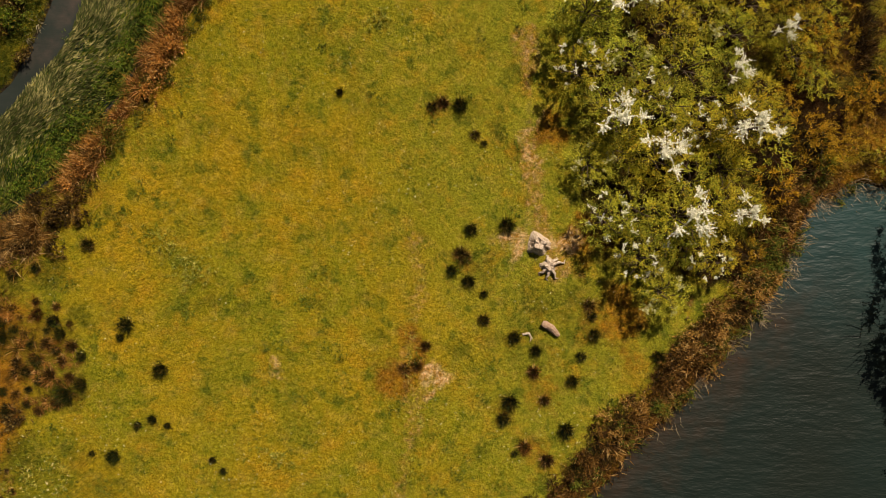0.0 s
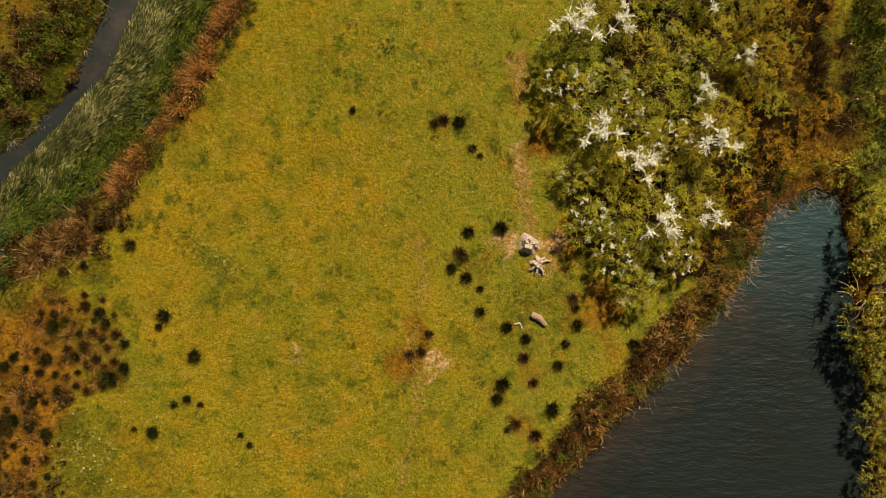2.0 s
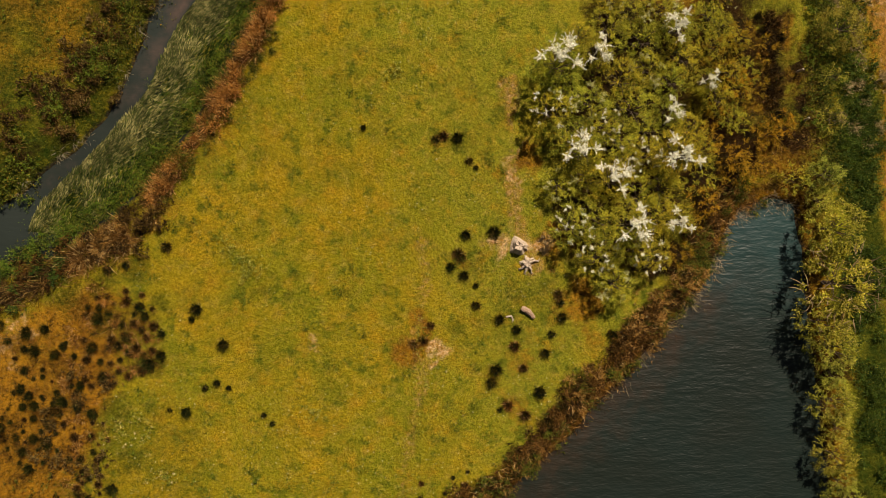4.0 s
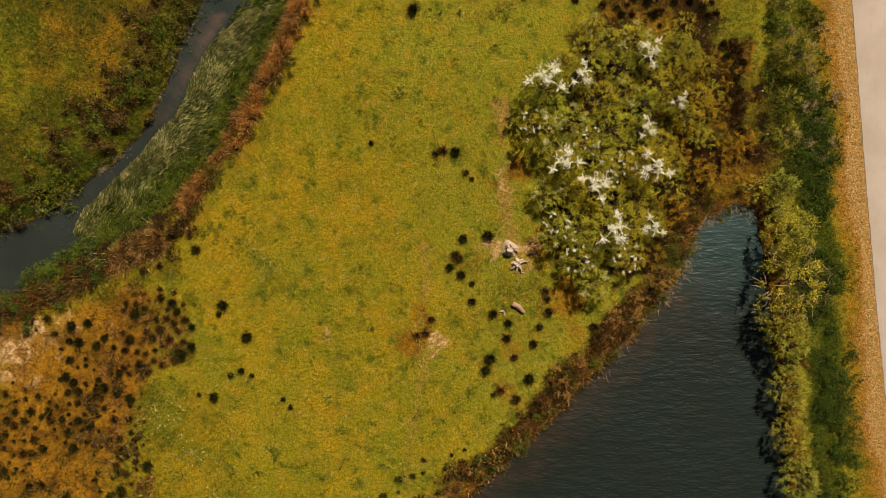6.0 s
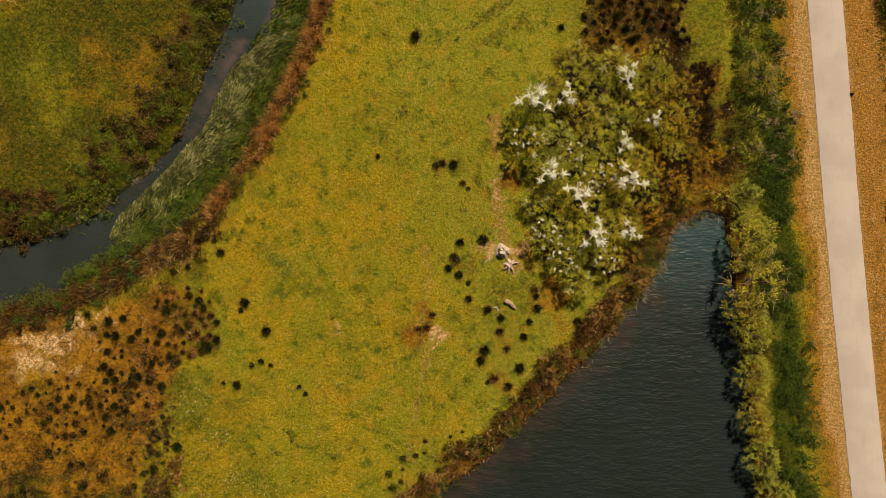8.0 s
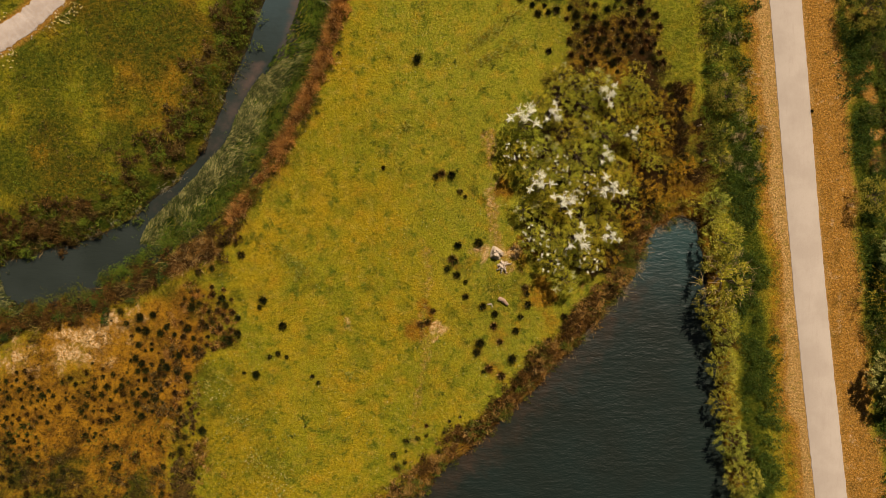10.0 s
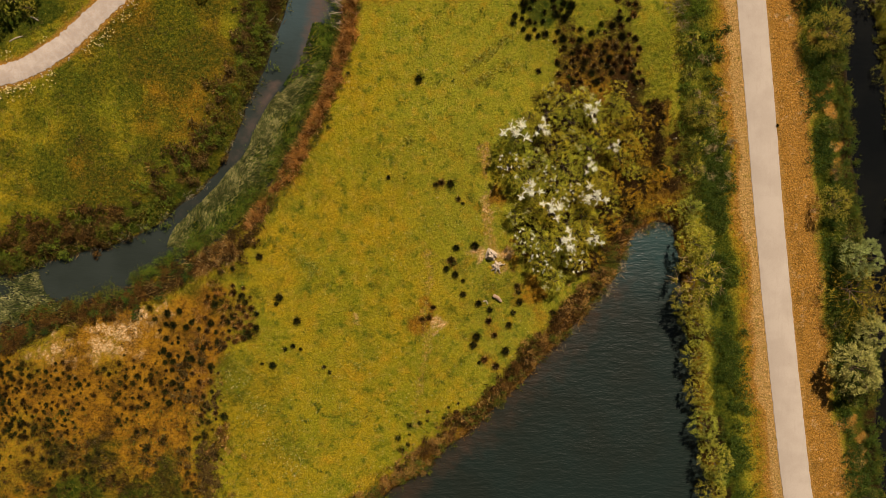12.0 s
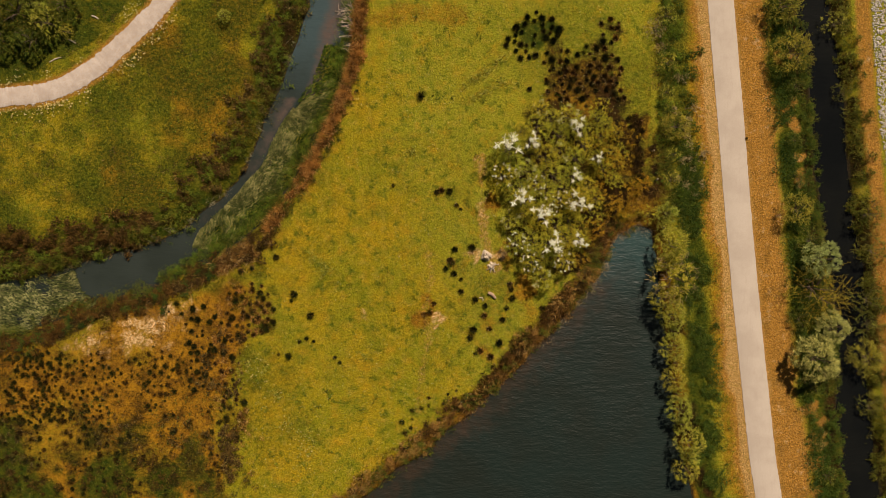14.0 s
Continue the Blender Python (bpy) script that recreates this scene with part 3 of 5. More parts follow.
def leaves(p, d, length, width, rng):
    """Pointed leaves at p along d: triangles."""
    n = len(p)
    s = unit(np.cross(d, unit(rng.normal(size=(n, 3)) * 0.6 + [0, 0, 0.8])))
    length, width = np.broadcast_to(length, n)[:, None], np.broadcast_to(width, n)[:, None]
    v = np.stack([p + d * length * 0.3 + s * width * 0.62, p + d * length, p + d * length * 0.1 - s * width * 0.62], 1)
    return v.reshape(-1, 3), np.arange(3 * n).reshape(-1, 3)


def blades(p, d, length, width, droop, rng):
    """Bent blades from p, that start along d and sink by droop: two quads each, pointed."""
    n = len(p)
    length, width, droop = (np.broadcast_to(a, n)[:, None] for a in (length, width, droop))
    s = unit(np.cross(d, np.array([0, 0, 1.0])) + rng.normal(size=(n, 3)) * 0.25) * width * 0.5
    down = np.array([0, 0, -1.0])
    mid, tip = p + d * length * 0.55 + down * droop * 0.25, p + d * length + down * droop
    v = np.stack([p - s, p + s, mid - s * 0.85, mid + s * 0.85, tip - s * 0.15, tip + s * 0.15], 1).reshape(-1, 3)
    b = np.arange(n)[:, None] * 6
    f = np.concatenate([b + [0, 1, 3, 2], b + [2, 3, 5, 4]])
    return v, f


def tube(points, radii, sides=6):
    """A tapered tube along points: corners and quads."""
    p = np.array(points, float)
    d = unit(np.gradient(p, axis=0))
    s = unit(np.cross(d, [0.31, 0.17, 0.93] if abs(d[0][2]) < 0.9 else [1.0, 0.2, 0]))
    t = np.cross(d, s)
    a = np.linspace(0, 2 * np.pi, sides, endpoint=False)
    r = np.asarray(radii, float)[:, None, None]
    v = p[:, None] + r * (np.cos(a)[None, :, None] * s[:, None] + np.sin(a)[None, :, None] * t[:, None])
    n = len(p)
    i, j = np.meshgrid(np.arange(n - 1), np.arange(sides), indexing="ij")
    q = np.stack([i * sides + j, i * sides + (j + 1) % sides, (i + 1) * sides + (j + 1) % sides, (i + 1) * sides + j], -1).reshape(-1, 4)
    return v.reshape(-1, 3), q


def join(pieces):
    """Several (corners, quads) as one."""
    vs, fs, k = [], [], 0
    for v, f in pieces:
        vs.append(v), fs.append(f + k)
        k += len(v)
    return np.vstack(vs), np.vstack(fs)


# ---- the ground: one sheet to the horizon, with the beds of river, pond and ditch ----
def ticks(half, fine, far):
    inner = np.arange(-half, half + fine / 2, fine)
    out, v, s = [], half, fine
    while v < far:
        s *= 1.25
        v += s
        out.append(v)
    return np.concatenate([-np.array(out)[::-1], inner, out])


def build_ground():
    gx, gy = ticks(50, 0.25, 2500), ticks(31, 0.25, 2500)
    x, y = (a.ravel() for a in np.meshgrid(gx, gy, indexing="ij"))
    f = fields(x, y)
    z = height(x, y, f)
    i, j = np.meshgrid(np.arange(len(gx) - 1), np.arange(len(gy) - 1), indexing="ij")
    n = len(gy)
    q = np.stack([i * n + j, (i + 1) * n + j, (i + 1) * n + j + 1, i * n + j + 1], -1).reshape(-1, 4)
    me = mesh_of("ground", np.stack([x, y, z], -1), q, TURF)
    me.polygons.foreach_set("use_smooth", np.ones(len(q), bool))
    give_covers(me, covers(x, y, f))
    return tagged(new("ground", me), "olive-yellow meadow with dry rusty patches and sloping banks", "ground", kind="structure")


def build_water(name, x0, x1, y0, y1, key, level, mat, label):
    """A level sheet over the cells of a bed."""
    s = 0.5 if key == "river" else 1.0
    gx, gy = np.arange(x0, x1, s), np.arange(y0, y1, s)
    cx, cy = (a.ravel() for a in np.meshgrid(gx, gy, indexing="ij"))
    keep = fields(cx + s / 2, cy + s / 2)[key] < 1.3
    cx, cy = cx[keep], cy[keep]
    v = np.stack([np.stack([cx + a * s, cy + b * s, np.full(len(cx), level)], -1) for a, b in ((0, 0), (1, 0), (1, 1), (0, 1))], 1).reshape(-1, 3)
    me = mesh_of(name, v, np.arange(len(v)).reshape(-1, 4), mat)
    bm = bmesh.new()
    bm.from_mesh(me)
    bmesh.ops.remove_doubles(bm, verts=bm.verts, dist=0.01)
    bm.to_mesh(me)
    bm.free()
    if key == "river":
        x, y = (np.array([q.co[k] for q in me.vertices]) for k in (0, 1))
        middle = 0.5 * (np.interp(y, RIVER_WEST[::-1, 1], RIVER_WEST[::-1, 0]) + np.interp(y, RIVER_EAST[::-1, 1], RIVER_EAST[::-1, 0]))
        open_reach = 0.8 * (1 - step(np.abs(x - middle - 0.5), 0.1, 1.8))
        silt = np.where(y > 16, open_reach, 0.85 * step(edge(x, y, MAT_RING), -0.3, 0.6) * step(y, 1.5, 6) * (0.35 + 0.65 * step(away(x, y, RIVER_WEST), 0.3, 1.6)))
        me.attributes.new("silt", "FLOAT", "POINT").data.foreach_set("value", silt.astype(np.float32))
    elif key == "pond":
        x, y = (np.array([q.co[k] for q in me.vertices]) for k in (0, 1))
        west = away(x, y, smooth(POND_WEST))
        me.attributes.new("silt", "FLOAT", "POINT").data.foreach_set("value", (0.5 * (1 - step(west, 0.2, 4.5)) * (1 - step(y, -4, 2))).astype(np.float32))
    return tagged(new(name, me), label, "water", kind="structure")


def build_way(name, line, width, mat, thick, label, wobble):
    """A strip of paving that lies on the ground."""
    d = unit(np.gradient(line, axis=0))
    side = np.stack([d[:, 1], -d[:, 0]], -1)
    rows = []
    for k, (off, z) in enumerate(((-0.5, -0.05), (-0.5, thick - 0.012), (-0.485, thick), (0, thick + 0.012), (0.485, thick), (0.5, thick - 0.012), (0.5, -0.05))):
        w = (rough(line[:, 0] * 3, line[:, 1] * 3, 1.0, 40 + (off > 0)) - 0.5) * wobble * np.sign(off)
        rows.append(np.column_stack([line + side * (off * width + w)[:, None], np.full(len(line), z)]))
    v = np.stack(rows, 1)
    n, k = v.shape[:2]
    i, j = np.meshgrid(np.arange(n - 1), np.arange(k - 1), indexing="ij")
    q = np.stack([i * k + j, (i + 1) * k + j, (i + 1) * k + j + 1, i * k + j + 1], -1).reshape(-1, 4)
    return tagged(new(name, mesh_of(name, v.reshape(-1, 3), q, mat)), label, "path", kind="structure")


build_ground()
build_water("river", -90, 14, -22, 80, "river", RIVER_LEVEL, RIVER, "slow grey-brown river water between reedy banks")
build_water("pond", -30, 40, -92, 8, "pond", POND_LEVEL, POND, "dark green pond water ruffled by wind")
build_water("ditch", 30, 60, -100, 110, "ditch", DITCH_LEVEL, DITCH, "still black water of a narrow ditch")
dense = lambda line: np.column_stack([np.interp(np.linspace(0, 1, 900), np.linspace(0, 1, len(line)), line[:, k]) for k in (0, 1)])
build_way("cycle_path", dense(WAY_LINE), WAY_WIDTH, PALE_WAY, 0.03, "pale smooth concrete cycle path with ragged edges", 0.10)
build_way("gravel_path", dense(GRAVEL_LINE), GRAVEL_WIDTH, GRAVEL, 0.04, "pale gravel footpath curving through grass", 0.35)


# ---- plants ----
def stand(x, y):
    """Height of the ground at points."""
    x, y = np.atleast_1d(np.asarray(x, float)), np.atleast_1d(np.asarray(y, float))
    return height(x, y, fields(x, y))


def boughs(h, r, count, thick, rng, lean=0.5):
    """A short stem that forks into curved limbs: corners and quads, and the limbs' ends."""
    pieces, ends = [], []
    fork = h * 0.22
    pieces.append(tube([(0, 0, -0.15), (0.03, 0.02, fork * 0.5), (0.02, -0.02, fork)], [thick * 1.2, thick, thick * 0.9], 7))
    for k in range(count):
        a = 2 * math.pi * (k + rng.uniform(-0.3, 0.3)) / count
        out = r * rng.uniform(0.35, 0.72)
        top = h * rng.uniform(0.6, 0.85)
        q = [(0, 0, fork * 0.9), (out * 0.3 * math.cos(a), out * 0.3 * math.sin(a), fork + (top - fork) * 0.45),
             (out * 0.7 * math.cos(a + 0.15), out * 0.7 * math.sin(a + 0.15), fork + (top - fork) * 0.8), (out * math.cos(a + 0.2), out * math.sin(a + 0.2), top)]
        pieces.append(tube(q, [thick * 0.6, thick * 0.42, thick * 0.26, thick * 0.08], 5))
        ends.append(q[-1])
        for m in range(3):
            b = a + rng.uniform(-1.0, 1.0)
            s = np.array(q[1 + m % 2])
            e = s + np.array([math.cos(b), math.sin(b), rng.uniform(0.3, 0.8)]) * r * rng.uniform(0.25, 0.4)
            pieces.append(tube([s, (s + e) / 2 + [0, 0, 0.05], e], [thick * 0.25, thick * 0.16, thick * 0.05], 4))
    return join(pieces)


def dome(count, r, h, rng, low=0.1, lumps=0.25, lobes=5, core=0.62):
    """Places of leaf clumps on and in a crown of several lobes, with the way outwards."""
    turn = rng.uniform(0, 6.28)
    mids, sizes = [np.array([0, 0, h * 0.45])], [np.array([r * core, r * core, h * 0.55])]
    for k in range(lobes):
        a = turn + 2 * math.pi * (k + rng.uniform(-0.3, 0.3)) / lobes
        w = r * rng.uniform(0.34, 0.56) * (1 + lumps * rng.uniform(-0.7, 0.7))
        mids.append(np.array([math.cos(a), math.sin(a), 0]) * (r * rng.uniform(0.92, 1.08) - w) + [0, 0, h * rng.uniform(0.32, 0.45)])
        sizes.append(np.array([w, w, h * rng.uniform(0.30, 0.5)]))
    mids, sizes = np.array(mids), np.array(sizes)
    which = rng.integers(0, lobes + 1, count)
    a, u = rng.uniform(0, 2 * math.pi, count), rng.uniform(low - 0.3, 1, count)
    way = np.stack([np.cos(a) * np.sqrt(1 - u ** 2), np.sin(a) * np.sqrt(1 - u ** 2), u], -1)
    p = mids[which] + way * sizes[which] * (rng.uniform(0.66, 1.0, count) ** 0.5)[:, None]
    deep = np.min(np.stack([np.sum(((p - m) / w) ** 2, -1) + (which == i) * 9 for i, (m, w) in enumerate(zip(mids, sizes))]), 0)
    keep = (deep > 0.72) & (p[:, 2] > h * 0.12)
    return p[keep], way[keep]


def spaced(p, way, gap):
    """Those clumps that keep a gap from each other."""
    keep = []
    for i in range(len(p)):
        if all(np.sum((p[i] - p[j]) ** 2) > gap * gap for j in keep):
            keep.append(i)
    return p[keep], way[keep]


def sprays(p, way, shoots, per, length, leaf, width, rng, upward=0.5, spread=0.9):
    """At every clump shoots that fan out, each with leaves along it; also how near the tip each leaf is."""
    n = len(p)
    d = unit(np.repeat(way, shoots, 0) + rng.normal(size=(n * shoots, 3)) * spread + [0, 0, upward])
    s = np.repeat(p, shoots, 0) + rng.normal(size=(n * shoots, 3)) * length * 0.10
    ln = length * np.repeat(rng.uniform(0.7, 1.25, n), shoots) * rng.uniform(0.55, 1.2, n * shoots)
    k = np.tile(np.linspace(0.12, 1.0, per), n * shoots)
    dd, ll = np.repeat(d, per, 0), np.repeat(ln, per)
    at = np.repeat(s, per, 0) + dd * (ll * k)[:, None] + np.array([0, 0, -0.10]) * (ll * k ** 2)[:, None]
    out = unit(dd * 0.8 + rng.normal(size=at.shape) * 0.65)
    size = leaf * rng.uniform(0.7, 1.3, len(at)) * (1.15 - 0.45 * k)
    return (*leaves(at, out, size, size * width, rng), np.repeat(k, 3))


def leafy(name, sprayed, mat):
    v, f, k = sprayed
    me = mesh_of(name, v, f, mat)
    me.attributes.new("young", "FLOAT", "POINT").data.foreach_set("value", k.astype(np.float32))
    return me


def bush(name, r, h, leaf_mat, label, category, seed, clumps=60, shoots=14, per=9, length=0.46, leaf=0.105, width=0.55, thick=0.09, limbs=6, lumps=0.25, upward=0.5,
         flowers=0, flower_mat=None, middle=False, dead=0, gap=0.45, bark=None):
    """A bush or tree with stem and limbs, a leafy crown, and, where it has them, blossom and dead twigs."""
    rng = np.random.default_rng(seed)
    root = tagged(new(name), label, category)
    part("trunk", mesh_of("trunk", *boughs(h, r, limbs, thick, rng), bark or BARK), root, "dark brown bark" if bark else "grey-brown bark")
    p, way = dome(clumps * 6, r * 0.88, h * 0.94, rng, lumps=lumps, core=0.45 if lumps > 0.5 else 0.62)
    p, way = spaced(p, way, gap)
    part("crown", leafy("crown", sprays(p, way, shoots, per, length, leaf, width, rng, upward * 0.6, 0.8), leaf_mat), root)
    if flowers:
        if middle:
            fp = rng.normal(size=(flowers, 2)) * r * 0.30
            fp = np.column_stack([fp, h * (1.0 - 0.25 * np.sum((fp / r) ** 2, -1))])
            fw = unit(fp * [0.5, 0.5, 0] + [0, 0, 1.0])
            bloom = sprays(fp, fw, 14, 12, 0.64, 0.10, 1.0, rng, 0.2, 0.75)
        else:
            fp, fw = dome(flowers * 2, r * 0.97, h * 1.02, rng, low=0.7, lumps=lumps)
            bloom = sprays(fp, fw, 7, 8, 0.30, 0.075, 0.9, rng, 0.30, 0.8)
        part("blossom", leafy("blossom", bloom, flower_mat or BLOSSOM), root, "white may blossom" if not flower_mat else "cream faded blossom")
    if dead:
        fp, fw = dome(dead * 2, r * 1.05, h, rng, low=0.4)
        bits = []
        for q, w in zip(fp, fw):
            e = q + unit(w + rng.normal(size=3) * 0.5) * rng.uniform(0.5, 1.0)
            bits.append(tube([q, (q + e) / 2 + rng.normal(size=3) * 0.05, e], [0.022, 0.016, 0.006], 3))
        tagged(part("dead_wood", mesh_of("dead_wood", *join(bits), PALE_STALK), root, "bleached dead twigs"), kind="stuff")
    return root


def plant_out(kinds, spots, group, rng):
    """Copies of kinds at spots: x, y, which kind, size."""
    z = stand([s[0] for s in spots], [s[1] for s in spots])
    for ob in kinds:
        tagged(ob, group=group)
    used = set()
    for (x, y, k, size), g in zip(spots, z):
        m = pose(x, y, float(g), 0, 0, rng.uniform(0, 360)) @ Matrix.Diagonal((size, size, size * rng.uniform(0.9, 1.1), 1))
        if k in used:
            copy_thing(kinds[k], m)
        else:
            used.add(k)
            kinds[k].matrix_basis = m
    for k, ob in enumerate(kinds):
        if k not in used:
            for o in (*ob.children_recursive, ob):
                bpy.data.objects.remove(o)


rng = np.random.default_rng(5)
# the flowering thicket
hawthorns = [bush("hawthorn", 1.75, 3.2, HAWTHORN, "leafy green hawthorn bush with a few white flowers", "bush", 1, 110, 18, 12, 0.48, leaf=0.076, flowers=9, gap=0.45, lumps=0.5),
             bush("hawthorn", 1.75, 3.5, HAWTHORN, "hawthorn bush crowned by a bright white mass of blossom", "bush", 2, 105, 18, 12, 0.48, leaf=0.076, flowers=8, middle=True, gap=0.45, lumps=0.5),
             bush("hawthorn", 1.70, 3.2, HAWTHORN, "hawthorn bush dusted with fading cream blossom", "bush", 3, 105, 18, 12, 0.48, leaf=0.076, flowers=16, flower_mat=FADED, gap=0.45, lumps=0.5),
             bush("hawthorn", 1.60, 2.6, HAWTHORN, "leafy olive-green hawthorn bush in the thicket", "bush", 4, 105, 18, 12, 0.48, leaf=0.076, lumps=0.55, gap=0.45)]
S = 0.965
plant_out(hawthorns, [(x * S, y * S, k, s) for x, y, k, s in (
    (6.7, 11.0, 1, 0.95), (9.0, 11.8, 1, 0.7), (13.9, 13.2, 1, 0.75), (13.0, 14.4, 2, 0.8), (10.1, 15.2, 2, 0.7), (12.2, 10.9, 2, 0.9), (15.7, 10.2, 1, 0.5), (6.2, 8.3, 0, 0.85),
    (8.7, 8.9, 2, 0.95), (11.3, 8.5, 3, 1.0), (13.4, 8.3, 1, 0.6), (8.1, 5.8, 1, 0.85), (12.0, 5.9, 0, 0.8), (13.8, 5.7, 1, 0.9), (6.9, 4.0, 2, 0.85), (9.9, 4.2, 1, 0.85), (10.9, 1.5, 1, 0.9),
    (14.0, 1.8, 1, 0.65), (7.5, 1.5, 0, 0.9), (9.2, -0.4, 0, 0.95), (10.2, -2.0, 2, 0.95), (12.4, -0.4, 0, 0.85), (8.9, 2.0, 3, 0.9), (11.7, 3.2, 3, 0.95), (7.6, 6.9, 3, 0.85), (10.2, 6.8, 3, 0.95),
    (12.6, 2.0, 3, 0.85), (10.6, 10.2, 3, 0.9), (9.9, 13.5, 3, 0.8), (11.9, 12.6, 3, 0.85), (14.4, 11.6, 3, 0.75), (8.2, 13.0, 3, 0.6), (7.4, 9.7, 3, 0.75), (9.6, 7.6, 0, 0.8), (12.3, 7.2, 3, 0.75), (8.6, 4.4, 3, 0.8), (10.9, 5.2, 0, 0.8), (13.0, 3.8, 3, 0.85), (9.9, 0.6, 3, 0.85), (11.6, 0.2, 3, 0.8), (13.6, 10.2, 3, 0.75), (11.2, 14.2, 3, 0.7), (14.9, 7.2, 3, 0.7), (16.3, 12.4, 3, 0.6), (17.3, 10.8, 3, 0.6), (16.5, 9.2, 3, 0.65), (17.9, 12.8, 3, 0.5), (16.0, 14.3, 3, 0.6), (17.5, 8.2, 3, 0.5), (15.8, 6.0, 3, 0.55), (18.2, 9.6, 3, 0.4), (16.9, 13.8, 3, 0.5))], "flowering thicket", rng)
# brambles between thicket, pond and hedge
brambles = [bush("bramble", 1.25, 2.1, SCRUB, "tangled rusty-orange bramble bush", "bush", 11, 80, 15, 9, 0.48, 0.10, 0.5, gap=0.62, thick=0.035, limbs=5, lumps=0.6, bark=DARK_BARK),
            bush("bramble", 1.15, 1.9, SCRUB, "low amber bramble with dark gaps", "bush", 12, 60, 15, 9, 0.48, 0.10, 0.5, gap=0.72, thick=0.035, limbs=5, lumps=0.6, bark=DARK_BARK),
            bush("bramble", 1.1, 1.3, HAWTHORN, "low olive scrub beside the brambles", "bush", 13, 70, 13, 8, 0.4, 0.09, thick=0.035, limbs=5, lumps=0.6, gap=0.5, bark=DARK_BARK)]
spots = [(x + rng.uniform(-0.4, 0.4), y + rng.uniform(-0.4, 0.4), k, rng.uniform(0.7, 1.1)) for x, y, k in (
    (16.2, 13.0, 2), (17.5, 12.2, 0), (16.0, 9.5, 2), (17.3, 9.8, 0), (16.8, 7.6, 2), (15.4, 6.4, 0), (16.6, 5.5, 0), (15.0, 4.2, 2), (17.9, 6.2, 1), (19.2, 5.4, 1), (18.6, 8.2, 1), (19.6, 7.4, 0),
    (15.9, 11.2, 0), (14.9, 3.0, 0), (13.9, -0.4, 0), (15.5, 14.8, 2), (20.6, 4.4, 2), (17.9, 10.8, 2), (18.4, 9.4, 0), (17.2, 8.5, 1), (18.9, 6.8, 0), (15.9, 3.6, 1), (14.6, 1.6, 0), (17.0, 4.5, 0), (18.2, 4.9, 0), (16.9, 11.4, 1), (18.7, 12.2, 1), (16.2, 8.5, 0))]
plant_out(brambles, spots, "bramble scrub", rng)
# the hedge along the pond
hedges = [bush("hedge_bush", 1.9, 3.7, HEDGE, "rounded yellow-green hedge bush on the pond bank", "bush", 21, 110, 15, 9, 0.52, 0.115, 0.55, gap=0.50, lumps=0.55),
          bush("hedge_bush", 1.85, 3.4, HEDGE, "uneven yellow-green hedge bush on the pond bank", "bush", 22, 100, 15, 9, 0.52, 0.115, 0.55, gap=0.50, lumps=0.6),
          bush("hedge_bush", 1.95, 3.5, HEDGE, "hedge bush with bleached dead twigs over the water", "bush", 23, 95, 15, 9, 0.52, 0.115, 0.55, gap=0.50, lumps=0.55, dead=70)]
plant_out(hedges, [(x * 0.955, y * 0.955, k, s) for x, y, k, s in (
    (23.3, 4.6, 1, 0.6), (23.1, 3.1, 1, 0.75), (23.5, 1.3, 0, 0.85), (23.2, -0.6, 1, 0.9), (23.7, -2.0, 2, 1.15), (22.9, -4.4, 0, 0.95), (23.6, -6.0, 0, 0.85), (23.9, -7.6, 1, 0.8), (23.7, -9.2, 0, 0.8),
    (24.2, -10.8, 1, 0.85), (24.0, -12.6, 0, 0.75), (24.4, -14.3, 1, 0.8), (24.5, -15.8, 0, 0.8), (24.9, -17.4, 1, 0.85), (25.3, -19.0, 0, 0.9), (25.6, -20.6, 1, 0.9), (25.2, -21.9, 0, 0.8), (-22.4, 25.2, 0, 0.4))], "pond hedge", rng)
# bushes and willows by the paths and the ditch
willows = [bush("willow", 2.0, 3.4, SILVER, "round silver-green willow beside the ditch", "tree", 31, 120, 17, 8, 0.36, 0.13, 0.42, 0.12, lumps=0.3, gap=0.34),
           bush("willow", 2.2, 3.2, PLUME, "feathery olive-brown willow with long shoots", "tree", 32, 60, 6, 34, 2.1, 0.13, 0.28, 0.10, lumps=0.35, upward=0.0, gap=0.85),
           bush("willow", 1.9, 3.2, OLIVE, "olive-yellow willow bush beside the ditch", "tree", 33, 100, 10, 11, 0.7, 0.12, 0.38, 0.10, lumps=0.45, gap=0.42),
           bush("willow", 1.5, 2.0, HEDGE, "grey-green sallow bush on the bank", "bush", 34, 75, 8, 8, 0.62, 0.12, 0.45, 0.06, lumps=0.7, gap=0.55),
           bush("dry_bush", 1.4, 1.3, TAN, "low tan bush of withered stems", "bush", 35, 60, 10, 9, 0.5, 0.11, 0.3, 0.04, lumps=0.6),
           bush("willow", 1.6, 2.0, SALLOW, "dark olive sallow bush on the ditch bank", "bush", 36, 75, 9, 9, 0.62, 0.12, 0.42, 0.06, lumps=0.6, gap=0.5)]
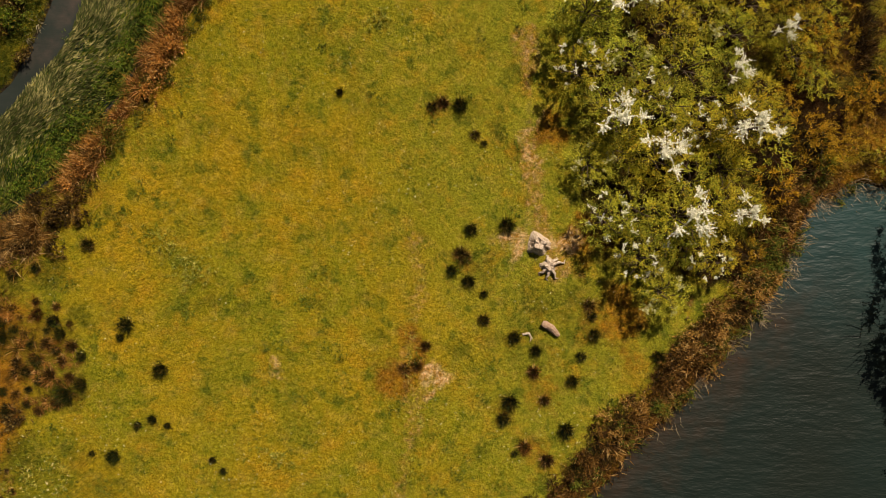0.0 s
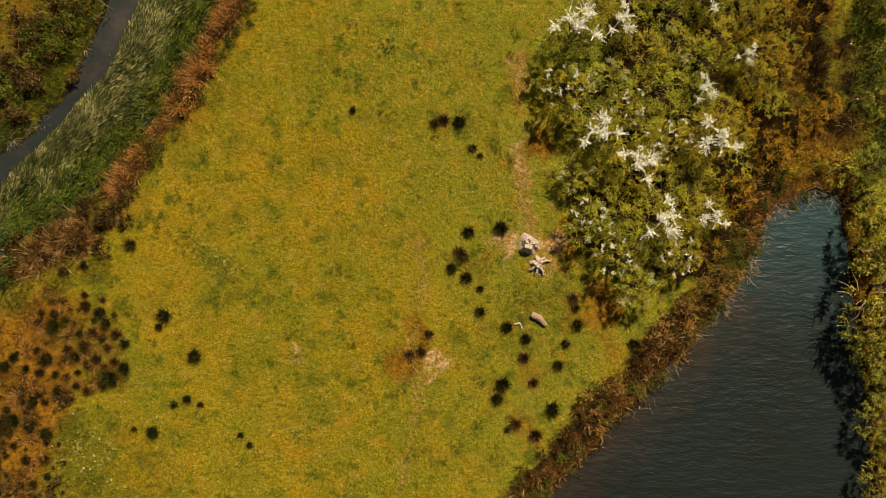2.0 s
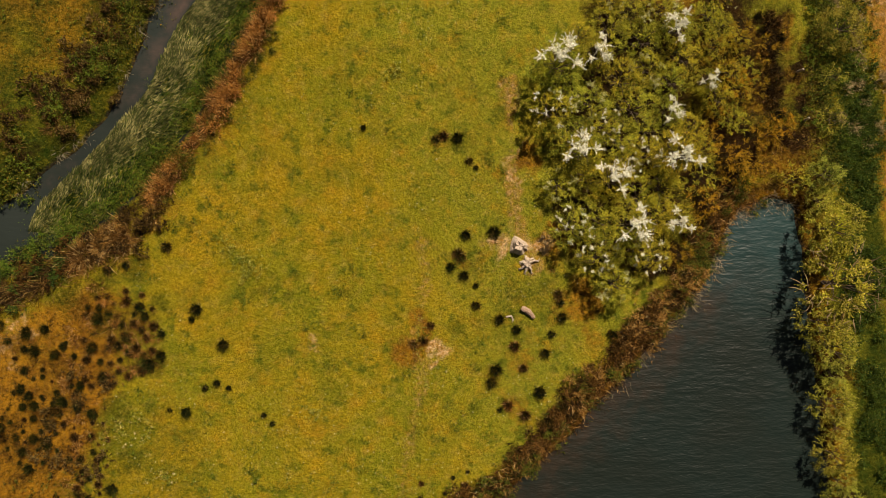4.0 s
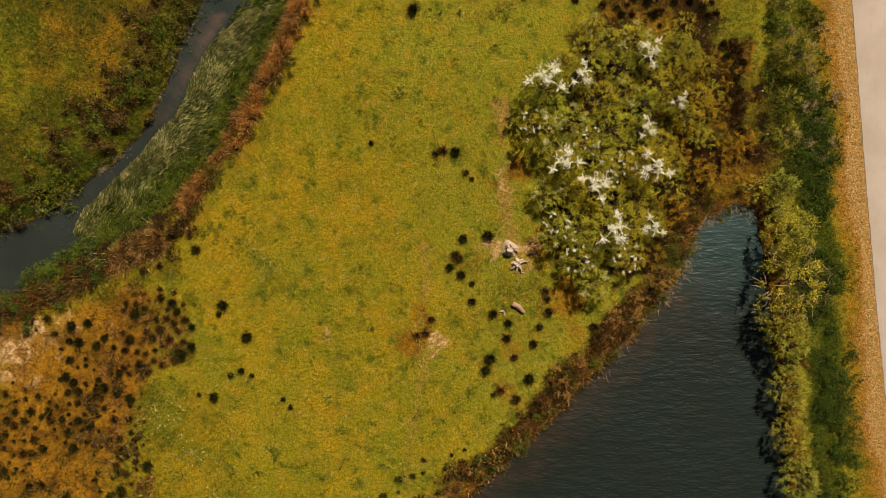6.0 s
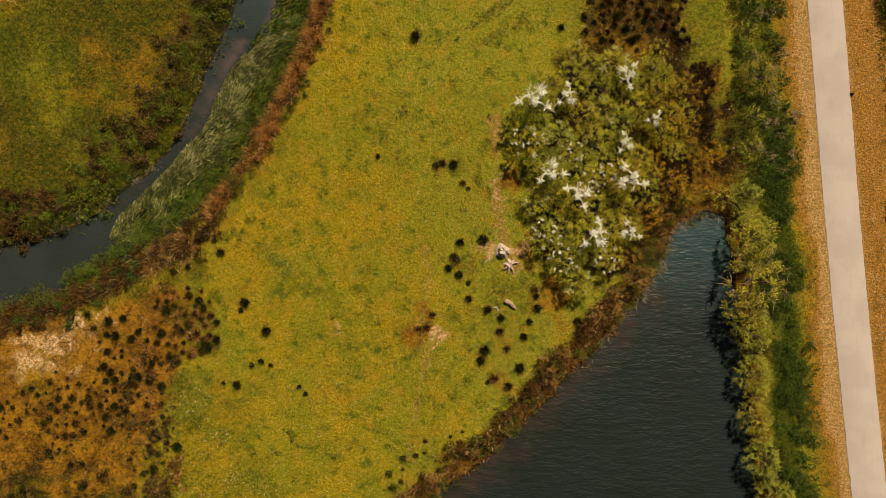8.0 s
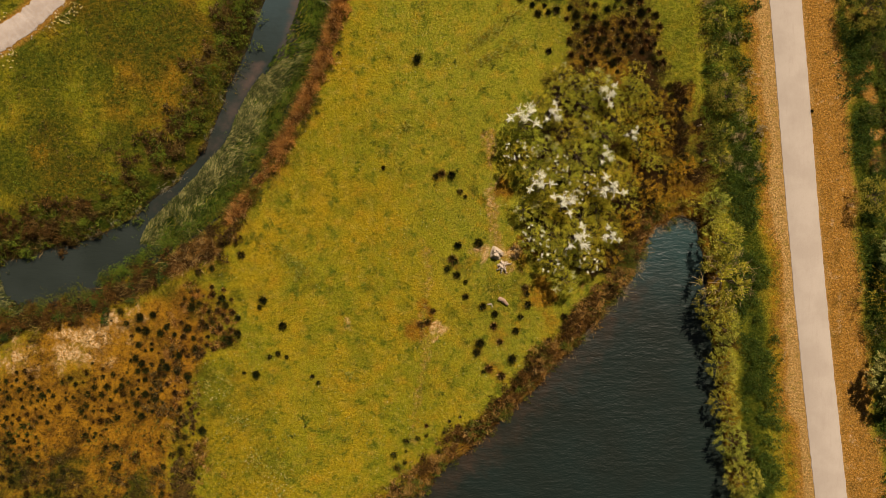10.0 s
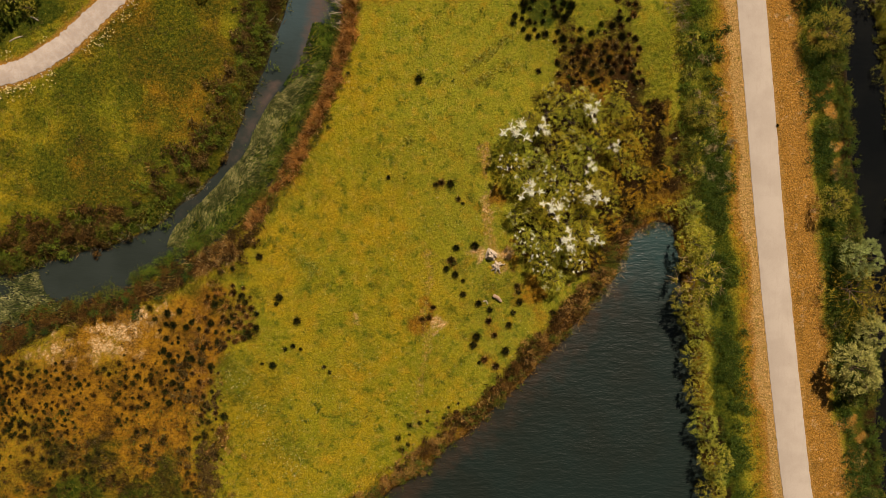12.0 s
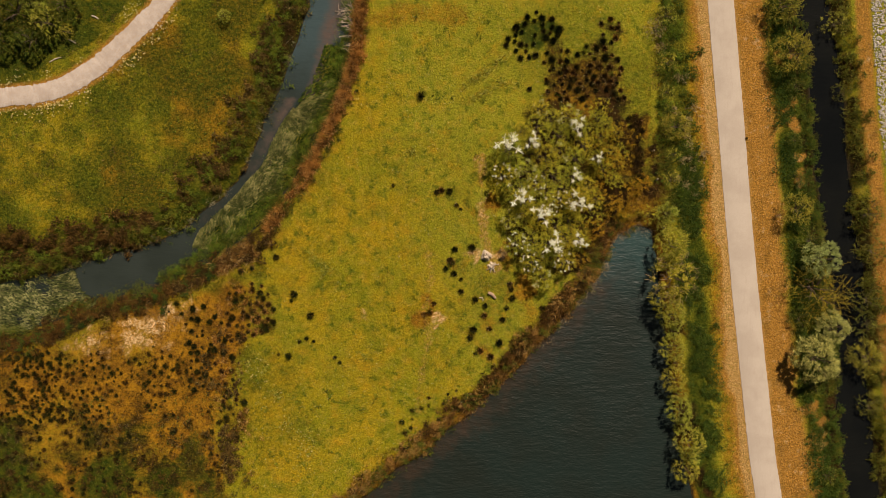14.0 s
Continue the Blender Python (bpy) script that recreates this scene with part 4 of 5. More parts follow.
plant_out(willows, [(x * S, y * S, k, s) for x, y, k, s in (
    (37.7, -10.2, 0, 1.22), (39.7, -7.1, 0, 0.72), (37.7, -3.2, 1, 1.1), (38.9, -4.3, 1, 0.8), (38.4, -0.2, 0, 0.8), (35.6, 20.8, 2, 1.05), (34.7, 25.6, 2, 0.9), (40.7, 24.0, 3, 0.9), (43.8, 4.4, 5, 1.0),
    (44.2, 0.6, 5, 1.0), (43.9, -4.4, 5, 1.1), (44.0, -7.0, 5, 0.8), (43.8, -10.4, 2, 0.9), (36.1, 4.9, 2, 0.8), (36.6, 8.0, 5, 0.5), (24.0, 13.4, 2, 0.7), (21.9, 23.4, 4, 0.75), (23.3, 20.0, 3, 0.8), (22.6, 21.5, 4, 0.6), (23.2, 17.0, 3, 0.6), (23.8, 10.6, 3, 0.6), (23.6, 8.0, 3, 0.7), (23.2, 24.8, 3, 0.8),
    (36.2, 12.0, 5, 0.5), (44.2, -15.5, 5, 0.8), (41.6, 17.0, 5, 0.6), (36.4, 17.4, 5, 0.6), (39.4, -22.5, 5, 0.6), (37.6, 1.6, 5, 0.9), (36.6, -6.4, 5, 0.7), (37.9, -13.2, 5, 0.6))], "ditch willows", rng)
# trees beyond the gravel path
saplings = [bush("alder", 2.4, 4.2, MARSH, "dark green young alder in long grass", "tree", 41, 120, 13, 8, 0.45, 0.13, 0.6, 0.13, lumps=0.4),
            bush("alder", 2.0, 3.6, HEDGE, "yellow-green young alder in long grass", "tree", 42, 80, 13, 8, 0.45, 0.13, 0.6, 0.12, lumps=0.45)]
plant_out(saplings, [(x * 0.95, y * 0.95, k, s) for x, y, k, s in ((-43.6, 25.6, 0, 0.9), (-40.6, 24.6, 1, 0.8), (-42.4, 22.8, 0, 0.75), (-39.0, 26.4, 0, 0.8), (-45.8, 23.0, 0, 0.9), (-38.8, 23.8, 1, 0.5), (-44, 28.8, 0, 1.1), (-41.8, 26.6, 1, 0.9))], "alders by the gravel path", rng)


# ---- tussocks of rush ----
def spikes(p, d, length, width, rng):
    """Stiff pointed stems from p along d: one slim triangle each."""
    s = unit(np.cross(d, rng.normal(size=p.shape))) * np.broadcast_to(width, len(p))[:, None] * 0.5
    v = np.stack([p - s, p + s, p + d * np.broadcast_to(length, len(p))[:, None]], 1)
    return v.reshape(-1, 3), np.arange(3 * len(p)).reshape(-1, 3)


def tussock(name, seed, r, h, mat, label, count=460, thatch=None):
    g = np.random.default_rng(seed)
    a, k = g.uniform(0, 2 * math.pi, count), np.sqrt(g.uniform(0, 1, count))
    p = np.stack([np.cos(a) * k * r * 0.5, np.sin(a) * k * r * 0.5, np.full(count, -0.05)], -1)
    d = unit(np.stack([np.cos(a) * k * 0.45, np.sin(a) * k * 0.45, np.ones(count)], -1) + g.normal(size=(count, 3)) * 0.33)
    ln = h * g.uniform(0.45, 1.15, count)
    ob = tagged(new(name, mesh_of(name, *spikes(p, d, ln, 0.026, g), mat)), label, "rush tussock", "rush tussocks")
    if thatch:
        n = count // 4
        a = g.uniform(0, 2 * math.pi, n)
        d = unit(np.stack([np.cos(a), np.sin(a), np.full(n, 0.35)], -1) + g.normal(size=(n, 3)) * 0.2)
        p = np.stack([np.cos(a) * r * 0.3, np.sin(a) * r * 0.3, np.full(n, 0.05)], -1)
        part("thatch", mesh_of("thatch", *spikes(p, d, r * g.uniform(0.6, 1.35, n), 0.03, g), thatch), ob, "rusty dead blades round the foot")
    return ob


tussocks = [tussock("rush_tussock", 51, 0.42, 0.62, RUSH, "dark green tussock of soft rush"),
            tussock("rush_tussock", 52, 0.45, 0.60, RUSH, "dark tussock of rush with rusty dead blades", 400, REED_DARK),
            tussock("rush_tussock", 53, 0.48, 0.55, RUSH_BROWN, "brown withered tussock of rush", 400, REED)]
spots = [(x, y, (0, 0, 1)[i % 3], rng.uniform(0.72, 1.05)) for i, (x, y) in enumerate((
    (3.0, 1.1), (1.3, 0.9), (1.0, -0.4), (0.4, -1.0), (1.2, -1.5), (1.9, -3.3), (4.3, -4.7), (3.3, -4.1), (6.4, -5.0), (6.0, -6.1), (3.1, -7.1), (2.8, -7.9), (5.7, -8.4), (6.2, -10.2),
    (6.9, -3.1), (7.0, -4.0), (0.8, 6.7), (-0.5, 6.6), (-13.1, -5.6), (-14.7, -3.5), (-16.5, 0.2), (-15.3, -9.6), (10.0, -5.0), (10.2, -5.6), (-2.0, 16.2)))]
spots += [(x, y, 2, rng.uniform(0.75, 1.1)) for x, y in ((0.0, 6.8), (4.7, -7.0), (4.2, -5.7), (3.8, -9.2), (4.8, -9.8), (1.5, 5.3), (-0.8, -4.5), (-1.2, -5.4), (-1.8, -5.6), (0.8, -0.2), (6.8, -2.6))]
spots += [(x, y, 0, rng.uniform(0.4, 0.6)) for x, y in ((1.9, -2.1), (3.3, -9.5), (-15.0, -4.1), (-14.2, -8.2), (-13.5, -7.9), (-12.8, -8.2), (-16.3, -9.5), (-10.2, -10.3), (-10.7, -9.8), (-4.8, 7.3), (1.9, 4.9))]


def scatter(ring, count, gap, seed, keep=None):
    """Random places in a ring that keep a gap."""
    g = np.random.default_rng(seed)
    ring = np.array(ring, float)
    lo, hi = ring.min(0), ring.max(0)
    got = []
    for _ in range(count * 40):
        q = g.uniform(lo, hi)
        if len(got) < count and within(q[:1], q[1:], ring)[0] and all(np.hypot(*(q - o)) > gap for o in got) and (keep is None or keep(*q)):
            got.append(q)
    return got


lumpy = lambda x, y: rough(np.array([x]), np.array([y]), 2.6, 31)[0] > (0.45 if y < 0 else 0.36)
for ring, count, gap, seed, mixk in ((((-45, -9), (-36, -9.5), (-27, -8.2), (-22.5, -8.5), (-20.5, -12), (-22, -15.5), (-30, -15.5), (-45, -16.5)), 215, 0.55, 61, (0, 0, 1, 2)),
                                     (((-21.5, -2.6), (-17.6, -2.2), (-16.4, -5.8), (-19, -8.6), (-21.4, -7.5)), 46, 0.52, 62, (1, 0, 2, 2)),
                                     (((6.2, 21.5), (9, 24.6), (12.6, 23.8), (11.6, 20.6), (8, 19.8)), 30, 0.6, 63, (0, 0, 1)),
                                     (((10, 20), (14.5, 21.5), (17.6, 21.8), (18.4, 15.5), (14, 15.8), (10.5, 17)), 54, 0.62, 64, (2, 1, 2, 0)),
                                     (((16.0, 21.8), (17.8, 21.8), (17.8, 23.8), (16.0, 23.8)), 7, 0.5, 74, (2,)),
                                     (((8.5, 16.6), (11, 19), (17.5, 17.5), (18.4, 13.8), (14.5, 15), (10.5, 15.6)), 30, 0.55, 73, (2, 1, 2)),
                                     (((-45, -16), (-22, -15.2), (-20, -20), (-24, -25), (-45, -25)), 34, 1.1, 65, (2, 1)),
                                     (((-4.8, -15.5), (-1.5, -13.6), (2.5, -13), (2.0, -14.3), (-3.8, -18.8)), 16, 0.75, 66, (2, 1, 0)),
                                     # next ring: dark tussocks added to deepen the shadowed strip by the brambles
                                     (((18.6, 14.0), (20.0, 14.4), (20.0, 8.0), (19.0, 8.5)), 16, 0.5, 67, (2, 1)),
                                     (((-46, -9.2), (-38, -9), (-37, -16), (-46, -17)), 110, 0.38, 69, (0, 2, 1)),
                                     (((-46, -14.5), (-22, -14.5), (-19.6, -18), (-21, -26), (-46, -26)), 150, 0.5, 71, (2, 0, 2, 1)),
                                     (((-23.5, -8), (-19.8, -7.5), (-19.6, -20), (-23.5, -22)), 70, 0.45, 72, (2, 0, 2)),
                                     (((-34, -5.6), (-23, -3.8), (-22, -6.8), (-25, -8), (-26, -5.2)), 9, 0.9, 68, (0, 1)),
                                     (((-26.5, -6.5), (-22, -4.4), (-20.8, -9), (-24.5, -10)), 15, 0.6, 70, (0, 1, 2))):
    for i, (x, y) in enumerate(scatter(ring, count, gap, seed, lumpy if seed in (61, 63, 69, 71) else None)):
        spots.append((x, y, mixk[i % len(mixk)], 0.36 + 0.62 * rng.uniform() ** 1.6 + (0.2 if y > 14 else 0.15 if x > -22 and y > -9 else 0.0)))
verge_spots = [(x - 0.9, y + 0.7) for x, y in POND_WEST[2:14]] + [(x - 1.5, y + 0.4) for x, y in POND_WEST[4:14]] + [(x - 0.6, y + 1.3) for x, y in POND_WEST[3:13]]
spots += [(x + rng.uniform(-0.5, 0.5), y + rng.uniform(-0.6, 0.6), int(rng.integers(0, 3)), rng.uniform(0.45, 0.85)) for x, y in verge_spots]
spots += [(x, y, int(rng.integers(0, 3)), rng.uniform(0.6, 1.0)) for x, y in ((-18.2, 1.0), (-19.2, 0.2), (-17.6, 1.9), (-20.6, -0.4), (-18.9, -0.9), (-20.0, -1.2))]
spots += [(30.4, 11.8, 0, 0.35), (38.3, -18.2, 0, 0.7)]
near_spots = [q for q in spots if q[0] > -25.4 and q[1] > -14.5]
far_spots = [q for q in spots if not (q[0] > -25.4 and q[1] > -14.5)]
for k, mat in ((0, RUSH), (2, RUSH_BROWN)):
    me = tussocks[k].data
    co = np.zeros(len(me.vertices) * 3, np.float32)
    me.vertices.foreach_get("co", co)
    faces = np.array([p.vertices[:] for p in me.polygons])[::2]
    pieces = []
    for x, y, kind, size in far_spots:
        if (kind == 2) == (k == 2):
            a = rng.uniform(0, 6.28)
            turn = np.array([[math.cos(a), -math.sin(a), 0], [math.sin(a), math.cos(a), 0], [0, 0, 1]]) * size
            pieces.append((co.reshape(-1, 3) @ turn.T + [x, y, float(stand(x, y)[0])], faces))
    tagged(new("rush_bed", mesh_of("rush_bed", *join(pieces), mat)), "dense bed of dark rush tussocks in the wet field" if k == 0 else "withered brown rushes in the wet field", "rushes", kind="stuff")
plant_out(tussocks, near_spots, "rush tussocks", rng)


# ---- reeds and bank plants, past counting ----
def stuff(name, pieces, mat, label, category):
    me = mesh_of(name, *(join(pieces) if isinstance(pieces, list) else pieces), mat)
    return tagged(new(name, me), label, category, kind="stuff")


def ribbon(line, count, spread, g, lump=1.2, seed=0, lo=0.35):
    """Random places along a line, in lumps."""
    seg = np.hypot(*np.diff(line, axis=0).T)
    s = np.concatenate([[0], np.cumsum(seg)])
    u = g.uniform(0, s[-1], count)
    p = np.stack([np.interp(u, s, line[:, k]) for k in (0, 1)], -1) + g.normal(size=(count, 2)) * spread
    return p[rough(p[:, 0], p[:, 1], lump, seed, 2) > lo]


def reed_bed(name, p, mat, length, width, lean, tilt, label, seed):
    """Arching reed blades at places p; they lean one way and their tips hang."""
    g = np.random.default_rng(seed)
    n = len(p)
    b = np.column_stack([p, stand(p[:, 0], p[:, 1]) - 0.03])
    d = unit(np.array([*lean, 1.0]) + g.normal(size=(n, 3)) * [tilt, tilt, 0.2])
    ln = length * g.uniform(0.6, 1.25, n)
    return stuff(name, blades(b, d, ln, width, ln * 0.28, g), mat, label, "reeds")


g = np.random.default_rng(71)
reed_bed("reed_strip", ribbon(REED_LINE, 17000, 0.24, g, 1.5, 72, 0.35), REED, 1.05, 0.018, (-0.22, 0.05), 0.48, "rust-coloured dry reeds arching along the meadow's edge", 73)
lower = smooth([(-17.2, 2.6), (-18.4, 1.4), (-20.0, 0.3), (-22.0, -0.6)])
reed_bed("reed_strip", ribbon(lower, 3600, 0.5, g, 1.4, 74, 0.52), REED, 0.9, 0.034, (-0.15, -0.1), 0.55, "broad tuft of rusty reeds fanned over the bank", 75)
far = smooth([(-23, -1.2), (-28.3, -3.4), (-33.9, -5.3), (-40.7, -7.8), (-47, -9.0)])
reed_bed("reed_strip", ribbon(far, 8000, 0.5, g, 1.5, 76, 0.42), REED_DARK, 0.8, 0.03, (-0.3, -0.2), 0.5, "brown reeds along the lower river bank", 77)
west_line = RIVER_WEST[(RIVER_WEST[:, 0] > -47) & (RIVER_WEST[:, 1] < 28)] + np.array([-1.6, 1.1])
reed_bed("reed_strip", ribbon(west_line, 9000, 0.75, g, 2.2, 78, 0.56), REED_DARK, 0.85, 0.03, (-0.2, 0.2), 0.6, "patchy dark brown reeds on the far river bank", 79)
shore = POND_RING[:len(smooth(POND_WEST))]
shore = shore[(shore[:, 1] > -28)]
reed_bed("reed_strip", ribbon(shore + np.array([-0.7, 0.5]), 5500, 0.55, g, 1.7, 80, 0.50), REED_DARK, 0.55, 0.028, (0.1, 0.0), 0.6, "brown dry reeds along the pond shore", 81)
reed_bed("reed_strip", ribbon(shore + np.array([-0.6, 0.5]), 8000, 0.5, g, 1.5, 82, 0.52), REED, 0.55, 0.03, (0.2, 0.1), 0.6, "pale rusty reeds on the pond bank", 83)
bank = np.array([q for q in ribbon(shore + np.array([-0.8, 0.7]), 420, 0.55, g, 1.6, 142, 0.45)])
clump = np.repeat(bank, 14, 0) + g.normal(size=(len(bank) * 14, 2)) * 0.12
reed_bed("sedge", clump, RUSH_BROWN, 0.45, 0.03, (0, 0), 0.7, "dark brown sedge tufts on the pond bank", 143)
tip = smooth([(14.6, -3.3), (16.0, -1.3), (17.0, 0.9), (17.9, 2.2), (19.5, 2.9), (20.9, 2.7)])
reed_bed("dead_reeds", ribbon(tip + np.array([0.12, -0.1]), 850, 0.32, g, 0.9, 84, 0.45), PALE_STALK, 0.75, 0.022, (0.35, -0.3), 0.9, "bleached dead stalks hanging into the pond", 85)
stalks = smooth([(-9.6, 25.5), (-10.1, 23.2), (-10.4, 21.5)])
reed_bed("dead_reeds", ribbon(stalks, 700, 0.3, g, 1.0, 86, 0.45), PALE_STALK, 0.9, 0.025, (-0.3, 0.2), 0.9, "bleached dead reeds at the river's edge", 87)


def reed_fans(name, centres, mat, reach, each, width, label, seed, lean=(0.0, 0.0), up=0.75):
    """Tufts of dead reed that splay from their feet and arch over."""
    g = np.random.default_rng(seed)
    n = len(centres)
    big = np.repeat(reach * g.uniform(0.6, 1.3, n), each)
    a, k = g.uniform(0, 2 * math.pi, n * each), np.sqrt(g.uniform(0.02, 1, n * each))
    p = np.repeat(np.asarray(centres, float), each, 0) + np.stack([np.cos(a), np.sin(a)], -1) * (k * big * 0.22)[:, None]
    b = np.column_stack([p, stand(p[:, 0], p[:, 1]) - 0.03])
    d = unit(np.stack([np.cos(a) * k + lean[0], np.sin(a) * k + lean[1], np.full(n * each, up)], -1) + g.normal(size=(n * each, 3)) * 0.16)
    ln = big * g.uniform(0.75, 1.3, n * each)
    return stuff(name, blades(b, d, ln, width, ln * 0.38 * (0.3 + k), g), mat, label, "reeds")


reed_fans("reed_tufts", ribbon(REED_LINE, 60, 0.22, g, 1.5, 72, 0.25), REED, 0.80, 150, 0.016, "arching tufts of rusty reed along the meadow's edge", 201, (-0.25, 0.05))
reed_fans("reed_tufts", ribbon(lower, 16, 0.45, g, 1.4, 74, 0.30), REED, 0.95, 230, 0.017, "broad fans of rusty reed with dark hearts", 202)
reed_fans("reed_tufts", ribbon(shore + np.array([-0.75, 0.55]), 230, 0.5, g, 1.6, 203, 0.36), REED, 0.50, 60, 0.018, "splayed rusty tufts on the pond bank", 204)
reed_fans("reed_tufts", ribbon(west_line + np.array([-0.6, 0.4]), 150, 0.9, g, 2.4, 205, 0.42), REED_DARK, 0.65, 60, 0.026, "brown withered tufts on the far river bank", 206)
reed_fans("dead_reeds", ribbon(RIVER_WEST[(RIVER_WEST[:, 0] > -40) & (RIVER_WEST[:, 1] < 22)] + np.array([-0.3, 0.25]), 85, 0.25, g, 1.8, 209, 0.40), PALE_STALK, 0.5, 14, 0.018, "bleached stalks along the far waterline", 210, (0.3, -0.2), 0.35)
reed_fans("dead_reeds", ribbon(shore[shore[:, 1] > -9] + np.array([0.1, -0.1]), 70, 0.2, g, 1.2, 207, 0.38), PALE_STALK, 0.55, 16, 0.018, "bleached stalks hanging over the pond's edge", 208, (0.35, -0.3), 0.35)


def bank_plants(name, p, mat, size, tall, label, seed, shoots=4, per=5):
    """Low leafy herbs at places p."""
    g = np.random.default_rng(seed)
    b = np.column_stack([p, stand(p[:, 0], p[:, 1]) + tall * g.uniform(0.1, 0.6, len(p))])
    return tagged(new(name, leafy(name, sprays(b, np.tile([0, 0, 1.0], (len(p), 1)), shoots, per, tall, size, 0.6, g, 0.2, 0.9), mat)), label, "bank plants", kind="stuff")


bank_plants("bank_plants", ribbon(RIVER_EAST[(RIVER_EAST[:, 0] > -47) & (RIVER_EAST[:, 1] < 27)] + np.array([-0.7, 0.55]), 3600, 0.6, g, 1.5, 88, 0.38), MARSH, 0.11, 0.50, "lush green marsh plants on the river bank", 89)
bank_plants("bank_plants", ribbon(RIVER_WEST[(RIVER_WEST[:, 0] > -47) & (RIVER_WEST[:, 1] < 27)] + np.array([-0.9, 0.7]), 1900, 0.7, g, 2.4, 90, 0.52), MARSH, 0.11, 0.55, "dark green herbs on the far river bank", 91)
bank_plants("bank_plants", ribbon(shore + np.array([-0.5, 0.4]), 1300, 0.5, g, 1.3, 92, 0.48), MARSH, 0.09, 0.30, "green water-side herbs along the pond", 93)
nettles = smooth([(24.4, 10), (24.9, 4), (25.9, -10), (27.0, -25)])
bank_plants("nettles", ribbon(nettles, 4200, 0.8, g, 2.0, 94, 0.40), NETTLE, 0.10, 0.35, "dark green nettles behind the hedge", 95)
nettles = smooth([(33.3, 26), (34.2, 14), (35.2, 4), (36.5, -10), (38.2, -25)])
bank_plants("nettles", ribbon(nettles, 4200, 0.75, g, 2.0, 96, 0.38), NETTLE, 0.10, 0.35, "dark green nettles along the ditch", 97)
banks = smooth([(35.3, 26), (36.9, 14.5), (37.7, 3), (38.9, -8), (39.1, -14), (40.0, -25)])
bank_plants("bank_plants", ribbon(banks, 2200, 0.4, g, 1.6, 98, 0.42), MARSH, 0.10, 0.45, "olive herbs overhanging the ditch", 99)
banks = smooth([(39.8, 26), (41.3, 14.5), (42.2, 3), (43.4, -8), (43.5, -14), (44.5, -25)])
bank_plants("bank_plants", ribbon(banks, 1500, 0.5, g, 1.6, 100, 0.48), SALLOW, 0.10, 0.45, "olive herbs on the ditch's far bank", 101)
rough_line = smooth([(21.7, 26), (21.8, 14), (22.0, 7), (22.6, 4.6)])
reed_bed("reed_strip", ribbon(rough_line, 2000, 0.5, g, 1.3, 104, 0.46), REED_DARK, 0.55, 0.03, (0.1, 0.1), 0.7, "rough brown stems along the old fence", 105)
bank_plants("bank_plants", ribbon(rough_line + np.array([0.6, 0]), 900, 0.45, g, 1.4, 106, 0.44), MARSH, 0.10, 0.40, "olive weeds along the old fence", 107)
# dark blades in place of the shadowed ditch beside the brambles
reed_bed("reed_strip", ribbon(smooth([(19.3, 14.2), (19.5, 11), (19.4, 8.2)]), 1600, 0.22, g, 1.2, 108, 0.35), RUSH_BROWN, 0.8, 0.03, (0.1, 0.0), 0.5, "dark brown row of rushes beside the brambles", 109)
reed_bed("reed_strip", ribbon(smooth([(19, 5.2), (20.6, 5.6), (21.4, 7), (20.8, 4.0)]), 2200, 0.6, g, 1.2, 131, 0.42), REED_DARK, 0.55, 0.03, (0, -0.1), 0.8, "rusty sedge between brambles and pond", 132)
field = np.array(scatter([(-46, -9.5), (-34, -7), (-22, -4), (-18.6, -4.5), (-19.5, -13), (-19, -20), (-22, -25), (-46, -25)], 420, 0.2, 133, lambda x, y: rough(np.array([x]), np.array([y]), 2.6, 134)[0] > 0.5))
clump = np.repeat(field, 12, 0) + np.random.default_rng(135).normal(size=(len(field) * 12, 2)) * 0.12
reed_bed("sedge", clump, RUSH_BROWN, 0.34, 0.03, (0, 0), 0.8, "low dark brown sedge over the wet field", 136)
field = np.array(scatter([(-46, -14), (-19, -13), (-18.4, -20), (-20, -25), (-46, -25)], 500, 0.25, 137, lambda x, y: rough(np.array([x]), np.array([y]), 3.0, 138)[0] > 0.5))
reed_fans("reed_tufts", ribbon(smooth([(-46, -18), (-36, -17), (-28, -17.5), (-22, -18), (-21, -24)]), 230, 1.6, g, 2.2, 211, 0.38), REED_DARK, 0.5, 66, 0.015, "rust-brown tufts over the wet field", 212)
reed_fans("reed_tufts", ribbon(smooth([(-46, -22.5), (-36, -21.5), (-28, -22), (-21, -21.5)]), 170, 1.3, g, 2.0, 213, 0.40), RUSH_BROWN, 0.5, 66, 0.015, "dark brown tufts at the foot of the wet field", 214)
reed_fans("reed_tufts", ribbon(smooth([(-20.8, -2.6), (-18.6, -4.2), (-18.6, -7.6)]), 34, 0.8, g, 1.6, 217, 0.34), REED, 0.5, 80, 0.015, "rusty tufts among the dark rushes", 218)
reed_fans("reed_tufts", ribbon(smooth([(-21.5, -5), (-22.2, -10), (-20.6, -14), (-20.4, -21)]), 90, 0.8, g, 1.8, 215, 0.38), REED, 0.45, 60, 0.015, "rusty tufts along the edge of the wet field", 216)
bank_plants("bank_plants", field, MARSH, 0.09, 0.25, "green herbs in the wet field", 139)
field = g.uniform((-46, 2), (-15, 26), (5200, 2))
field = field[within(field[:, 0], field[:, 1], np.vstack([RIVER_WEST, [(-170, 150)]])) & (away(field[:, 0], field[:, 1], RIVER_WEST) > 2.5) & (away(field[:, 0], field[:, 1], GRAVEL_LINE) > 1.6)]
tufty = rough(field[:, 0], field[:, 1], 2.4, 141)
bank_plants("meadow_weeds", field[tufty > 0.52][:1000], HERB, 0.08, 0.16, "green weeds in the rough grass beyond the river", 144, 4, 4)
